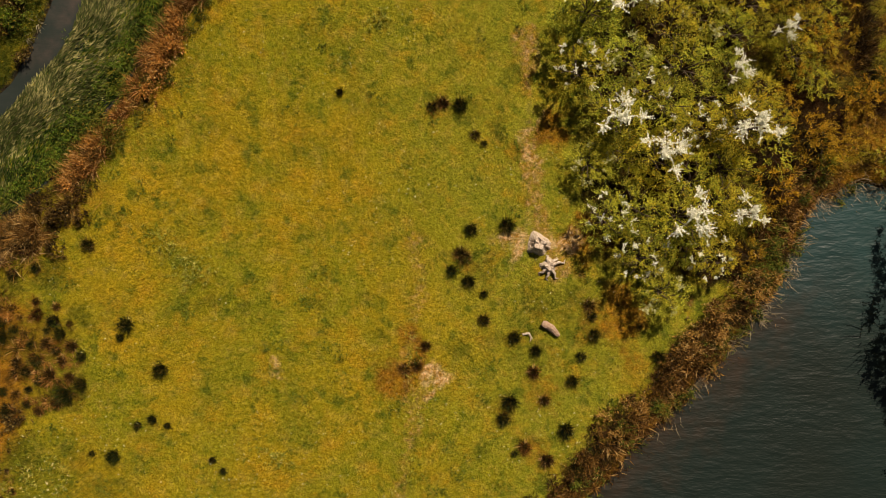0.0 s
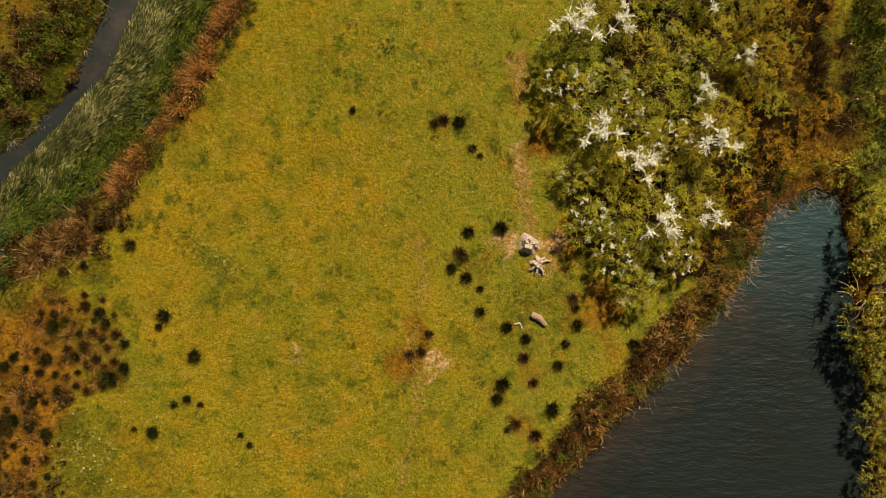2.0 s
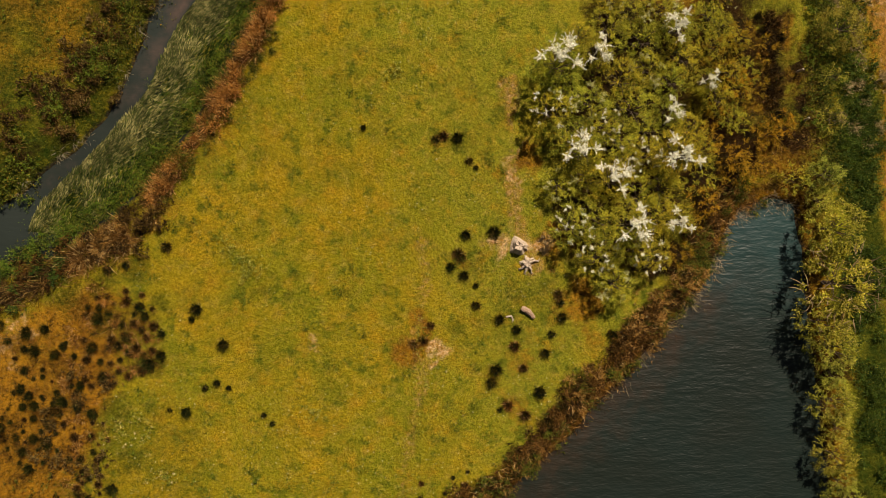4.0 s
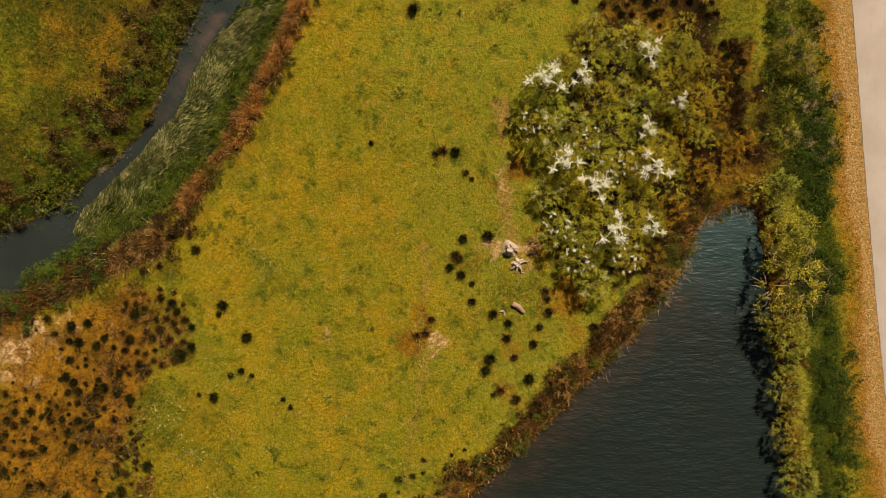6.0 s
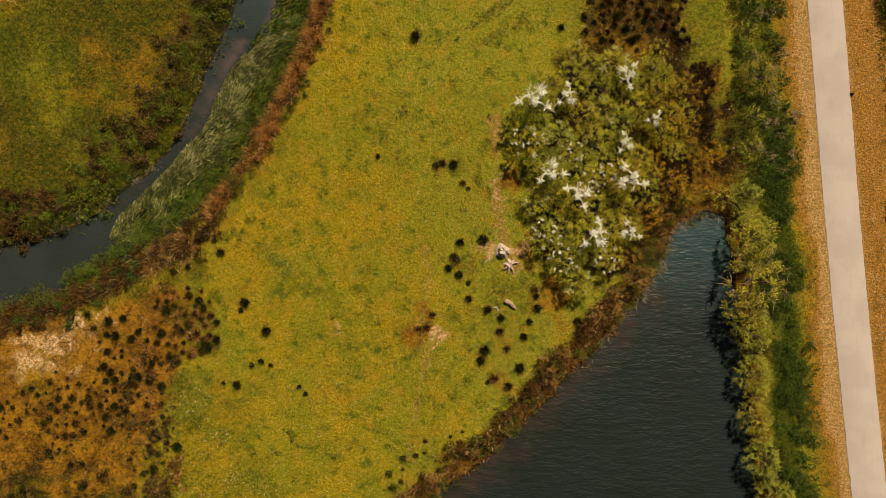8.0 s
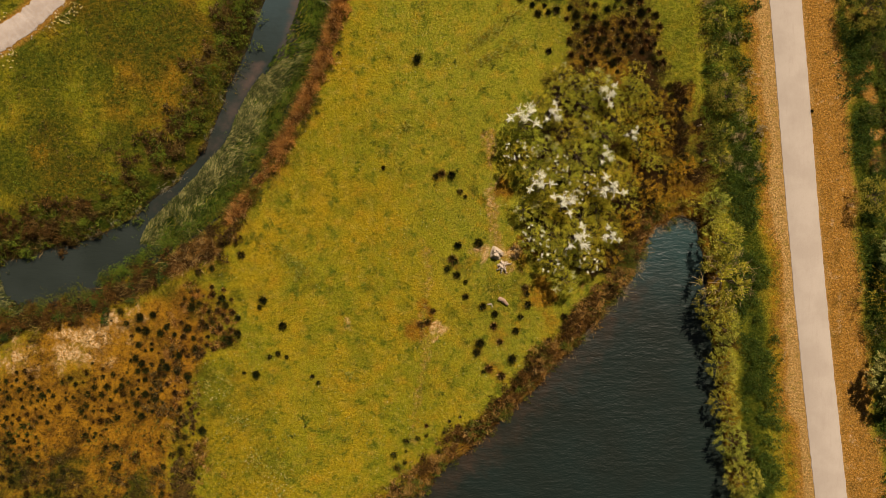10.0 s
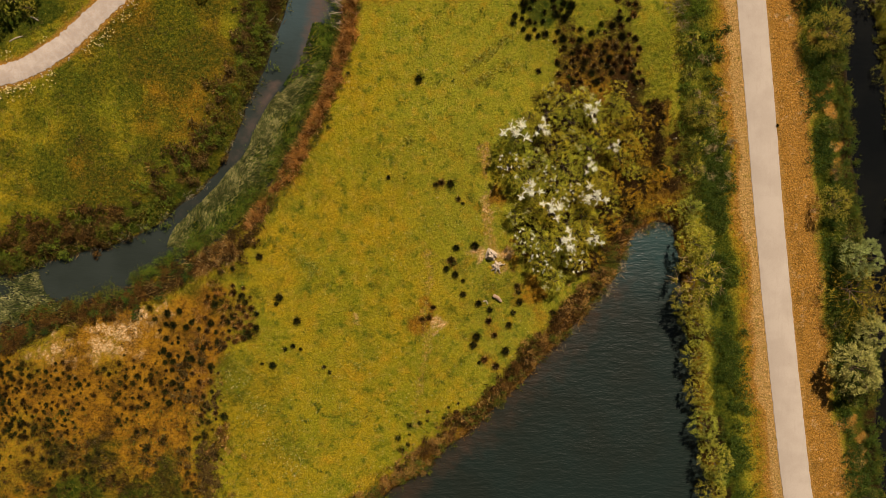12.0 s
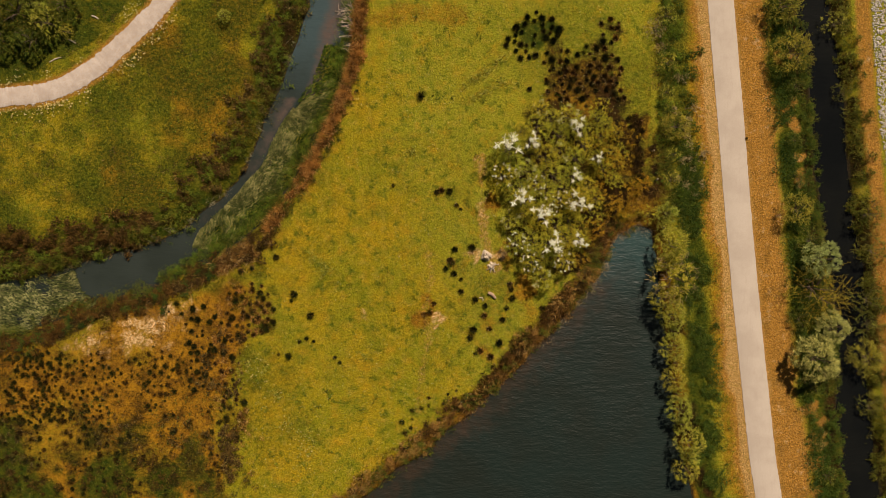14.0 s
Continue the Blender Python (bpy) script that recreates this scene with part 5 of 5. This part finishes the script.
reed_fans("dry_tufts", field[tufty < 0.44][:300], REED_DARK, 0.26, 22, 0.018, "dry brown tufts in the grass beyond the river", 145)
lush = np.array(scatter([(-25, 0.5), (-21.5, 1.6), (-18.6, 4.2), (-17.2, 6.5), (-19, 6.0), (-22, 3.6), (-25, 2.0)], 420, 0.12, 102))
bank_plants("bank_plants", lush, NETTLE, 0.11, 0.4, "bright green water plants at the bend", 103)


def hummocks(name, line, count, spread, mat, size, wide, tall, label, seed, each=17, lump=1.5, lo=0.36):
    """Rounded clumps of leafy plants along a line."""
    g = np.random.default_rng(seed)
    c = ribbon(line, count, spread, g, lump, seed, lo)
    n = len(c)
    big = g.uniform(0.55, 1.25, n)
    q = g.normal(size=(n, each, 2)) * 0.5
    up = np.exp(-np.sum(q ** 2, -1) / 0.5)
    p = (c[:, None] + q * (wide * big)[:, None, None]).reshape(-1, 2)
    z = (up * (tall * big)[:, None]).ravel()
    b = np.column_stack([p, stand(p[:, 0], p[:, 1]) + z * 0.75])
    way = unit(np.column_stack([q.reshape(-1, 2), np.ones(n * each)]))
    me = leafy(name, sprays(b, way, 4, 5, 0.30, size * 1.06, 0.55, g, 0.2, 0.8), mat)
    return tagged(new(name, me), label, "bank plants", kind="stuff")


LOW_WEST = smooth([(-30, 2.9), (-34, 2.0), (-38, 1.7), (-46, 1.4)])
EAST_BANK = RIVER_EAST[(RIVER_EAST[:, 0] > -47) & (RIVER_EAST[:, 1] < 27)]
WEST_BANK = RIVER_WEST[(RIVER_WEST[:, 0] > -47) & (RIVER_WEST[:, 1] < 27)]
hummocks("bank_clumps", WEST_BANK + np.array([-1.5, 1.1]), 210, 0.8, HERB, 0.10, 0.6, 0.7, "rounded dark green clumps on the far river bank", 171, 14, lump=2.6, lo=0.40)
hummocks("bank_clumps", WEST_BANK + np.array([-2.0, 1.4]), 100, 1.0, REED_DARK, 0.11, 0.5, 0.7, "rust-brown withered clumps on the far river bank", 172, lump=2.6, lo=0.47)
hummocks("bank_clumps", smooth([(-21.6, -8), (-22.4, -12), (-21.4, -16), (-21.2, -21)]), 70, 1.0, REED_DARK, 0.10, 0.4, 0.35, "rust-brown clumps along the wet field", 189, lump=2.2, lo=0.46)
hummocks("bank_clumps", lower, 40, 0.6, RUSH_BROWN, 0.11, 0.45, 0.6, "dark brown clumps among the reed tufts", 187, lump=1.4, lo=0.42)
hummocks("bank_clumps", shore + np.array([-1.1, 0.8]), 90, 0.6, RUSH_BROWN, 0.10, 0.4, 0.5, "dark brown clumps along the pond", 188, lump=1.8, lo=0.46)
hummocks("bank_clumps", REED_LINE, 90, 0.3, REED, 0.10, 0.4, 0.6, "rusty leafy clumps in the reed strip", 185, lump=2.0, lo=0.45)
hummocks("bank_clumps", REED_LINE + np.array([-0.5, 0.2]), 60, 0.35, MARSH, 0.10, 0.4, 0.4, "olive herbs at the foot of the reeds", 186, lump=2.0, lo=0.42)
# dark herbs added to make the green fringe and shadow beside the reeds
hummocks("bank_clumps", REED_LINE + np.array([0.65, -0.25]), 46, 0.18, MARSH, 0.08, 0.3, 0.25, "dark green herbs on the meadow side of the reeds", 190, 12, lump=2.0, lo=0.40)
hummocks("bank_clumps", WEST_BANK + np.array([-1.7, 1.2]), 90, 1.0, RUSH_BROWN, 0.11, 0.45, 0.7, "dark brown clumps on the far river bank", 194, 14, lump=2.0, lo=0.46)
hummocks("bank_clumps", LOW_WEST, 110, 1.0, RUSH_BROWN, 0.12, 0.5, 0.8, "dark brown thicket of rushes on the far bank", 182)
hummocks("bank_clumps", EAST_BANK[EAST_BANK[:, 1] > -2] + np.array([-0.9, 0.7]), 300, 0.45, HERB, 0.10, 0.5, 0.6, "green clumps between reeds and river", 173, 14, 1.8, 0.30)
hummocks("bank_clumps", EAST_BANK[EAST_BANK[:, 1] > -1] + np.array([-1.5, 1.1]), 320, 0.55, HERB, 0.09, 0.45, 0.45, "low green plants rooted in the shallows", 181, 14, 2.0, 0.34)
hummocks("bank_clumps", EAST_BANK[EAST_BANK[:, 1] < 1] + np.array([0.2, -0.4]), 130, 0.7, RUSH_BROWN, 0.12, 0.5, 0.6, "dark brown clumps on the lower river bank", 174)
hummocks("bank_clumps", EAST_BANK[EAST_BANK[:, 1] < 1] + np.array([0.4, -0.7]), 50, 0.7, NETTLE, 0.10, 0.5, 0.6, "dark green clumps on the lower river bank", 175)
hummocks("bank_clumps", shore + np.array([-1.0, 0.8]), 85, 0.55, REED, 0.085, 0.4, 0.45, "rust-orange clumps along the pond", 176, lump=2.2, lo=0.46)
hummocks("bank_clumps", shore + np.array([-0.6, 0.5]), 60, 0.5, MARSH, 0.09, 0.4, 0.4, "olive clumps along the pond", 177)
hummocks("bank_clumps", banks, 120, 0.5, MARSH, 0.10, 0.5, 0.8, "olive clumps on the ditch's far bank", 178)
hummocks("bank_clumps", smooth([(35.0, 26), (36.6, 14.5), (37.4, 3), (38.7, -8), (38.9, -14), (39.8, -25)]), 130, 0.45, NETTLE, 0.10, 0.5, 0.8, "dark green clumps overhanging the ditch", 179)
hummocks("bank_clumps", smooth([(23.6, 26), (24.2, 14), (24.8, 5)]), 26, 0.8, TAN, 0.10, 0.45, 0.4, "withered tan weeds along the old fence", 183, lump=2.4, lo=0.48)
hummocks("bank_clumps", smooth([(24.0, 26), (24.5, 14), (25.2, 4), (26.0, -10), (27.2, -25)]), 90, 0.7, NETTLE, 0.10, 0.5, 0.5, "dark green weeds among the nettles", 184, lump=2.4, lo=0.48)
hummocks("bank_clumps", smooth([(22.6, 26), (22.9, 14), (23.2, 6)]), 80, 0.7, HERB, 0.10, 0.5, 0.5, "green clumps along the old fence", 180)


def floating(name, ring, count, seed, mat, label, turn, near, reach, top=16.5):
    """Long leaves that lie on the water, combed by the stream."""
    g = np.random.default_rng(seed)
    ring = np.array(ring)
    lo, hi = ring.min(0), ring.max(0)
    p = g.uniform(lo, hi, (count * 3, 2))
    p = p[within(p[:, 0], p[:, 1], ring) & (p[:, 1] < top + 5 * (rough(p[:, 0], p[:, 1], 2.2, seed + 5) - 0.5)) & (p[:, 0] > -48)]
    p = p[rough(p[:, 0], p[:, 1], 1.6, seed, 3) + 0.1 * g.normal(size=len(p)) > 0.35][:count]
    p = p[away(p[:, 0], p[:, 1], near) < reach * (0.5 + 1.2 * rough(p[:, 0], p[:, 1], 2.0, seed + 2, 2)) * g.uniform(0.35, 1.1, len(p))]
    n = len(p)
    a = radians(turn) + (rough(p[:, 0], p[:, 1], 2.5, seed + 1, 2) - 0.5) * 1.8 + g.normal(size=n) * 0.22
    d = unit(np.stack([np.cos(a), np.sin(a), g.uniform(0.0, 0.35, n)], -1))
    b = np.column_stack([p, np.full(n, RIVER_LEVEL - 0.03)])
    ln = g.uniform(0.18, 0.44, n)
    return stuff(name, leaves(b + [0, 0, 0.05], d, ln, 0.075, g), mat, label, "water plants")


floating("floating_reeds", MAT_RING, 230000, 111, MAT, "pale grey-green reed leaves lying on the water", 48, STREAM_EAST, 2.3)
floating("floating_reeds", FAR_MAT_RING, 20000, 112, MAT, "pale reed leaves lying on the slow river", 10, STREAM_EAST, 99)
floating("floating_reeds", MAT_RING, 70000, 113, HERB, "green leaves among the floating reeds", 48, RIVER_EAST, 3.4, 21.0)


# ---- meadow grass ----
def grass(name, x0, x1, y0, y1, count, seed, label, hole=None):
    g = np.random.default_rng(seed)
    x, y = g.uniform(x0, x1, count), g.uniform(y0, y1, count)
    if hole:
        keep = (x < hole[0]) | (x > hole[1]) | (y < hole[2]) | (y > hole[3])
        x, y = x[keep], y[keep]
    f = fields(x, y)
    a, b = covers(x, y, f)
    keep = (f["river"] > 0.3) & (f["pond"] > 0.3) & (f["ditch"] > 0.3) & (f["way"] > WAY_WIDTH / 2 + 0.08) & (f["gravel"] > GRAVEL_WIDTH / 2 + 0.1) & (g.uniform(size=len(x)) > a[:, 2] * 0.8)
    x, y, a, b = x[keep], y[keep], a[keep], b[keep]
    n = len(x)
    z = height(x, y, {k: v[keep] for k, v in f.items()})
    tall = 0.72 * (0.05 + 0.07 * step(rough(x, y, 1.4, 21), 0.35, 0.75) + 0.07 * step(rough(x, y, 0.35, 22, 2), 0.4, 0.7)) * (1 + 0.8 * a[:, 1] + 0.35 * a[:, 0] + 0.8 * b[:, 1]) * g.uniform(0.6, 1.4, n) * (1 - 0.5 * b[:, 0])
    k = 2
    c = np.repeat(np.stack([x, y, z - 0.01], -1), k, 0) + np.column_stack([g.normal(size=(n * k, 2)) * 0.025, np.zeros(n * k)])
    turn = g.uniform(0, 2 * math.pi, n * k)
    h = np.repeat(tall, k)
    side = np.stack([np.cos(turn), np.sin(turn), np.zeros(n * k)], -1) * 0.012
    lean = np.stack([-np.sin(turn), np.cos(turn), np.zeros(n * k)], -1) * (h * g.uniform(0.5, 1.7, n * k))[:, None]
    v = np.stack([c - side, c + side, c + lean + np.array([0, 0, 1.0]) * h[:, None]], 1).reshape(-1, 3)
    me = mesh_of(name, v, np.arange(len(v)).reshape(-1, 3), BLADES)
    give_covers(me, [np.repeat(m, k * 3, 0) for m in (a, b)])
    return tagged(new(name, me), label, "grass", kind="stuff")


grass("meadow_grass", -21.5, 21.5, -12.5, 12.5, 190000, 121, "short olive-yellow meadow grass")
grass("meadow_grass", -47, 47, -28, 28, 170000, 122, "short olive and dry grass round the meadow", (-21.5, 21.5, -12.5, 12.5))


# ---- weeds, flowers and stones, past counting ----
def dots(name, p, mat, size, label, category, seed):
    """Small pale heads that stand a little above the grass."""
    g = np.random.default_rng(seed)
    b = np.column_stack([p, stand(p[:, 0], p[:, 1]) + g.uniform(0.06, 0.2, len(p))])
    me = leafy(name, sprays(b, np.tile([0, 0, 1.0], (len(p), 1)), 2, 2, size, size, 0.9, g, 0.1, 1.2), mat)
    return tagged(new(name, me), label, category, kind="stuff")


g = np.random.default_rng(151)
p = g.uniform((-19, -22), (17, 25), (420, 2))
p = p[(rough(p[:, 0], p[:, 1], 3.0, 152) > 0.44) & (edge(p[:, 0], p[:, 1], POND_RING) > 2) & (edge(p[:, 0], p[:, 1], RIVER_RING) > 2)][:150]
p = (np.repeat(p, 14, 0) + g.normal(size=(len(p) * 14, 2)) * np.repeat(g.uniform(0.12, 0.34, len(p)), 14)[:, None])
bank_plants("meadow_weeds", p, HERB, 0.06, 0.12, "small green tufts of weed in the meadow", 153, 4, 4)
thistles = np.vstack([g.normal(size=(70, 2)) * [0.65, 0.5] + [-11.6, -1.0], g.normal(size=(22, 2)) * 0.3 + [-13.0, 0.2], g.normal(size=(26, 2)) * 0.3 + [-2.9, 10.6], g.normal(size=(24, 2)) * 0.25 + [-7.6, -9.7],
                      g.normal(size=(46, 2)) * [0.8, 0.6] + [-18.8, -10.6], g.normal(size=(26, 2)) * [0.5, 0.3] + [-16.6, -13.4], g.normal(size=(44, 2)) * [0.6, 1.0] + [-13.6, -18.6], g.normal(size=(20, 2)) * 0.4 + [-15.6, -16.6],
                      ribbon(TRAILS[2][0], 130, 0.28, g, 1.0, 165, 0.3), ribbon(TRAILS[3][0], 130, 0.28, g, 1.0, 166, 0.3), ribbon(TRAILS[0][0], 50, 0.25, g, 1.0, 167, 0.4)])
bank_plants("meadow_weeds", thistles, WEED, 0.08, 0.25, "pale green thistles in the short grass", 154, 4, 4)
p = g.uniform((-21, -25), (19, 26), (5200, 2))
p = p[(rough(p[:, 0], p[:, 1], 3.5, 155) + 0.15 * (p[:, 1] < -8) > 0.56) & (edge(p[:, 0], p[:, 1], POND_RING) > 1.5) & (edge(p[:, 0], p[:, 1], RIVER_RING) > 1.5)]
dots("meadow_flowers", p[:1500], FLOWER, 0.05, "tiny pale flowers scattered in the grass", "flowers", 156)
pale = np.vstack([g.normal(size=(24, 2)) * [0.9, 0.6] + [-18.8, -10.8], g.normal(size=(14, 2)) * [0.5, 0.3] + [-16.6, -13.4], g.normal(size=(34, 2)) * [0.7, 1.2] + [-13.6, -18.6], g.normal(size=(12, 2)) * 0.4 + [-15.6, -16.6]])
dots("meadow_flowers", pale, FLOWER, 0.075, "patches of cream flowers beside the wet field", "flowers", 168)
near = GRAVEL_LINE[(GRAVEL_LINE[:, 0] > -48) & (GRAVEL_LINE[:, 1] < 28)]
clear = lambda q: q[away(q[:, 0], q[:, 1], GRAVEL_LINE) > 1.15]
dots("verge_flowers", clear(ribbon(near + np.array([-1.0, 1.2]), 330, 0.4, g, 1.6, 157, 0.48)), FLOWER, 0.10, "cream flowers along the gravel path", "flowers", 158)
dots("verge_flowers", clear(ribbon(near + np.array([1.1, -1.3]), 420, 0.5, g, 1.6, 159, 0.48)), FLOWER, 0.10, "cream flowers below the gravel path", "flowers", 160)


def pebble(g):
    """An angular stone: corners and triangles."""
    bm = bmesh.new()
    bmesh.ops.create_icosphere(bm, subdivisions=1, radius=1.0)
    v = np.array([q.co[:] for q in bm.verts]) * (1 + g.uniform(-0.25, 0.25, (len(bm.verts), 1)))
    f = np.array([[q.index for q in t.verts] for t in bm.faces])
    bm.free()
    return v, f


def stones(name, p, size, label, seed):
    g = np.random.default_rng(seed)
    kinds = [pebble(g) for _ in range(5)]
    pieces = []
    for (x, y), z in zip(p, stand(p[:, 0], p[:, 1])):
        v, f = kinds[int(g.integers(5))]
        a = g.uniform(0, 6.28)
        w = v * size * g.uniform(0.6, 1.4) * np.array([1.2, 0.9, 0.65])
        pieces.append((np.column_stack([w[:, 0] * math.cos(a) - w[:, 1] * math.sin(a) + x, w[:, 0] * math.sin(a) + w[:, 1] * math.cos(a) + y, w[:, 2] + z + size * 0.2]), f))
    return stuff(name, pieces, STONE, label, "stones")


rocks = scatter([(42.7, 30), (46.5, 30), (47.5, 5), (45.2, 5), (43.8, 12), (43.2, 20)], 2000, 0.10, 161)
stones("rubble", np.array(rocks), 0.11, "pale broken stone rubble on the far bank", 162)
stones("gravel_stones", ribbon(near + np.array([0.75, -0.85]), 150, 0.25, g, 0.8, 163, 0.45), 0.06, "loose pale stones at the path's edge", 164)


# ---- stumps, logs and posts ----
def stump(x, y, turn, r, h, roots, seed, label):
    """A weathered stump: lumpy bole with spread roots."""
    g = np.random.default_rng(seed)
    root = tagged(new("tree_stump"), label, "tree stump")
    bm = bmesh.new()
    rings, sides = 10, 28
    rows = []
    for i in range(rings):
        t = i / (rings - 1)
        rad = r * (1.15 - 0.55 * t + 0.35 * (1 - t) ** 3)
        rows.append([bm.verts.new((math.cos(a) * rad * (1 + 0.20 * math.sin(3 * a + seed) + 0.035 * math.sin(9 * a + 2.5 * t) + g.uniform(-0.05, 0.05)), math.sin(a) * rad * (1 + 0.18 * math.cos(4 * a) + 0.035 * math.sin(9 * a + 2.5 * t) + g.uniform(-0.05, 0.05)),
                                   -0.08 + (h + 0.08) * t * (1 + 0.07 * math.sin(5 * a + seed)) + g.uniform(-0.03, 0.03))) for a in np.linspace(0, 2 * math.pi, sides, endpoint=False)])
    for i in range(rings - 1):
        for j in range(sides):
            bm.faces.new((rows[i][j], rows[i][(j + 1) % sides], rows[i + 1][(j + 1) % sides], rows[i + 1][j]))
    top = bm.verts.new((0.03, 0, h * 0.82))
    for j in range(sides):
        bm.faces.new((rows[-1][j], rows[-1][(j + 1) % sides], top))
    me = bpy.data.meshes.new("bole")
    bm.to_mesh(me)
    bm.free()
    me.materials.append(WEATHERED)
    part("bole", me, root)
    for a, ln in roots:
        a = radians(a)
        q = [(math.cos(a + b) * k, math.sin(a + b) * k, z) for k, b, z in ((r * 0.5, 0, h * 0.45), (r + ln * 0.35, 0.1, 0.16), (r + ln * 0.75, -0.1, 0.07), (r + ln, 0.15, -0.03))]
        part("root", mesh_of("root", *tube(q, [r * 0.30, r * 0.22, r * 0.14, 0.02], 7), WEATHERED), root)
    root.matrix_basis = pose(x, y, float(stand(x, y)[0]), 0, 0, turn)


stump(4.42, 0.25, 20, 0.40, 0.55, ((200, 0.15), (320, 0.2), (80, 0.1)), 3, "bleached knotty tree stump on trampled earth")
stump(4.92, -0.78, 0, 0.30, 0.32, ((15, 0.55), (-60, 0.45), (-100, 0.4), (-140, 0.35), (100, 0.2), (40, 0.25)), 5, "bleached uprooted stump with splayed roots")


def log(name, x, y, turn, length, r, mat, label, bend=0.04, twigs=()):
    root = tagged(new(name), label, "log")
    t = np.linspace(-0.5, 0.5, 7)
    line = np.stack([t * length, bend * np.cos(t * 6) * length, np.full(7, r * 0.8)], -1)
    v, f = tube(line, r * np.array([0.75, 1.0, 0.92, 1.05, 0.9, 0.8, 0.55]), 9)
    v += np.random.default_rng(int(abs(x * 10))).normal(size=v.shape) * r * 0.07
    bm = bmesh.new()
    verts = [bm.verts.new(c) for c in v]
    for q in f:
        bm.faces.new([verts[i] for i in q])
    bm.faces.new(verts[:9][::-1]), bm.faces.new(verts[-9:])
    me = bpy.data.meshes.new("stem")
    bm.to_mesh(me)
    bm.free()
    me.materials.append(mat)
    part("stem", me, root)
    for at, a, ln in twigs:
        p0 = np.array([at * length, 0, r])
        d = np.array([math.cos(radians(a)), math.sin(radians(a)), 0.1])
        part("twig", mesh_of("twig", *tube([p0, p0 + d * ln * 0.5, p0 + d * ln], [r * 0.5, r * 0.35, r * 0.1], 5), mat), root)
    root.matrix_basis = pose(x, y, float(stand(x, y)[0]), 0, 0, turn)


log("fallen_log", 5.0, -3.7, -38, 0.95, 0.17, BROWN_WOOD, "short weathered brown log in the grass")
log("dead_branch", 3.95, -4.0, -25, 0.5, 0.06, WEATHERED, "bleached bent branch lying in the grass", 0.16, ((0.3, -75, 0.28),))
log("dead_branch", -34.4, 24.2, -25, 0.75, 0.07, WEATHERED, "bleached branch in long grass")
log("dead_branch", -36.7, 21.8, -28, 0.8, 0.07, WEATHERED, "bleached branch in long grass", 0.03, ((0.1, 50, 0.3),))
log("fallen_log", -38.4, 20.0, 22, 1.3, 0.06, WEATHERED, "long bleached log below the alders", 0.03)
log("dead_branch", -30.8, -0.75, 20, 0.7, 0.05, WEATHERED, "bleached branch stranded in the river", 0.1, ((0.2, 120, 0.3),))


def post(x, y, lean):
    ob = tagged(new("fence_post"), "weathered grey wooden fence post among weeds", "fence post", "old fence posts")
    v, f = tube([(0, 0, -0.3), (0, 0, 0.4), (0, 0, 0.75), (0, 0, 0.8)], [0.075, 0.07, 0.068, 0.045], 9)
    bm = bmesh.new()
    verts = [bm.verts.new(c) for c in v]
    for q in f:
        bm.faces.new([verts[i] for i in q])
    bm.faces.new(verts[-9:])
    me = bpy.data.meshes.new("shaft")
    bm.to_mesh(me)
    bm.free()
    me.materials.append(WEATHERED)
    part("shaft", me, ob)
    ob.matrix_basis = pose(x, y, float(stand(x, y)[0]), lean, lean, 0)


for i, (x, y) in enumerate(((21.0, 10.6), (21.4, 7.7))):
    post(x, y, (2, -3)[i])


def dead_bush(x, y, count, reach, turn, seed):
    """Bleached branches of a dead bush, fanned from its foot over the water."""
    g = np.random.default_rng(seed)
    root = tagged(new("dead_bush"), "bleached dead bush leaning over the river", "dead bush")
    for _ in range(count):
        a = radians(turn) + g.normal() * 0.8
        ln = reach * g.uniform(0.5, 1.1)
        d = np.array([math.cos(a), math.sin(a), g.uniform(0.15, 0.6)])
        p = np.array([g.normal() * 0.2, g.normal() * 0.35, 0.0])
        q = [p, p + d * ln * 0.35 + [0, 0, 0.12], p + d * ln * 0.7 + g.normal(size=3) * 0.08, p + d * ln + g.normal(size=3) * 0.14]
        bits = [tube(q, [0.035, 0.028, 0.020, 0.006], 5)]
        for k in range(3):
            e = q[1 + k % 2] + unit(d + g.normal(size=3) * 0.7) * ln * g.uniform(0.25, 0.45)
            bits.append(tube([q[1 + k % 2], (q[1 + k % 2] + e) / 2 + g.normal(size=3) * 0.03, e], [0.018, 0.013, 0.004], 4))
        part("branch", mesh_of("branch", *join(bits), WEATHERED), root)
    root.matrix_basis = pose(x, y, float(stand(x, y)[0]), 0, 0, 0)


dead_bush(-8.9, 24.6, 12, 1.7, 150, 191)
dead_bush(-8.7, 23.0, 9, 1.5, 200, 192)
dead_bush(-9.0, 21.5, 6, 1.1, 190, 193)
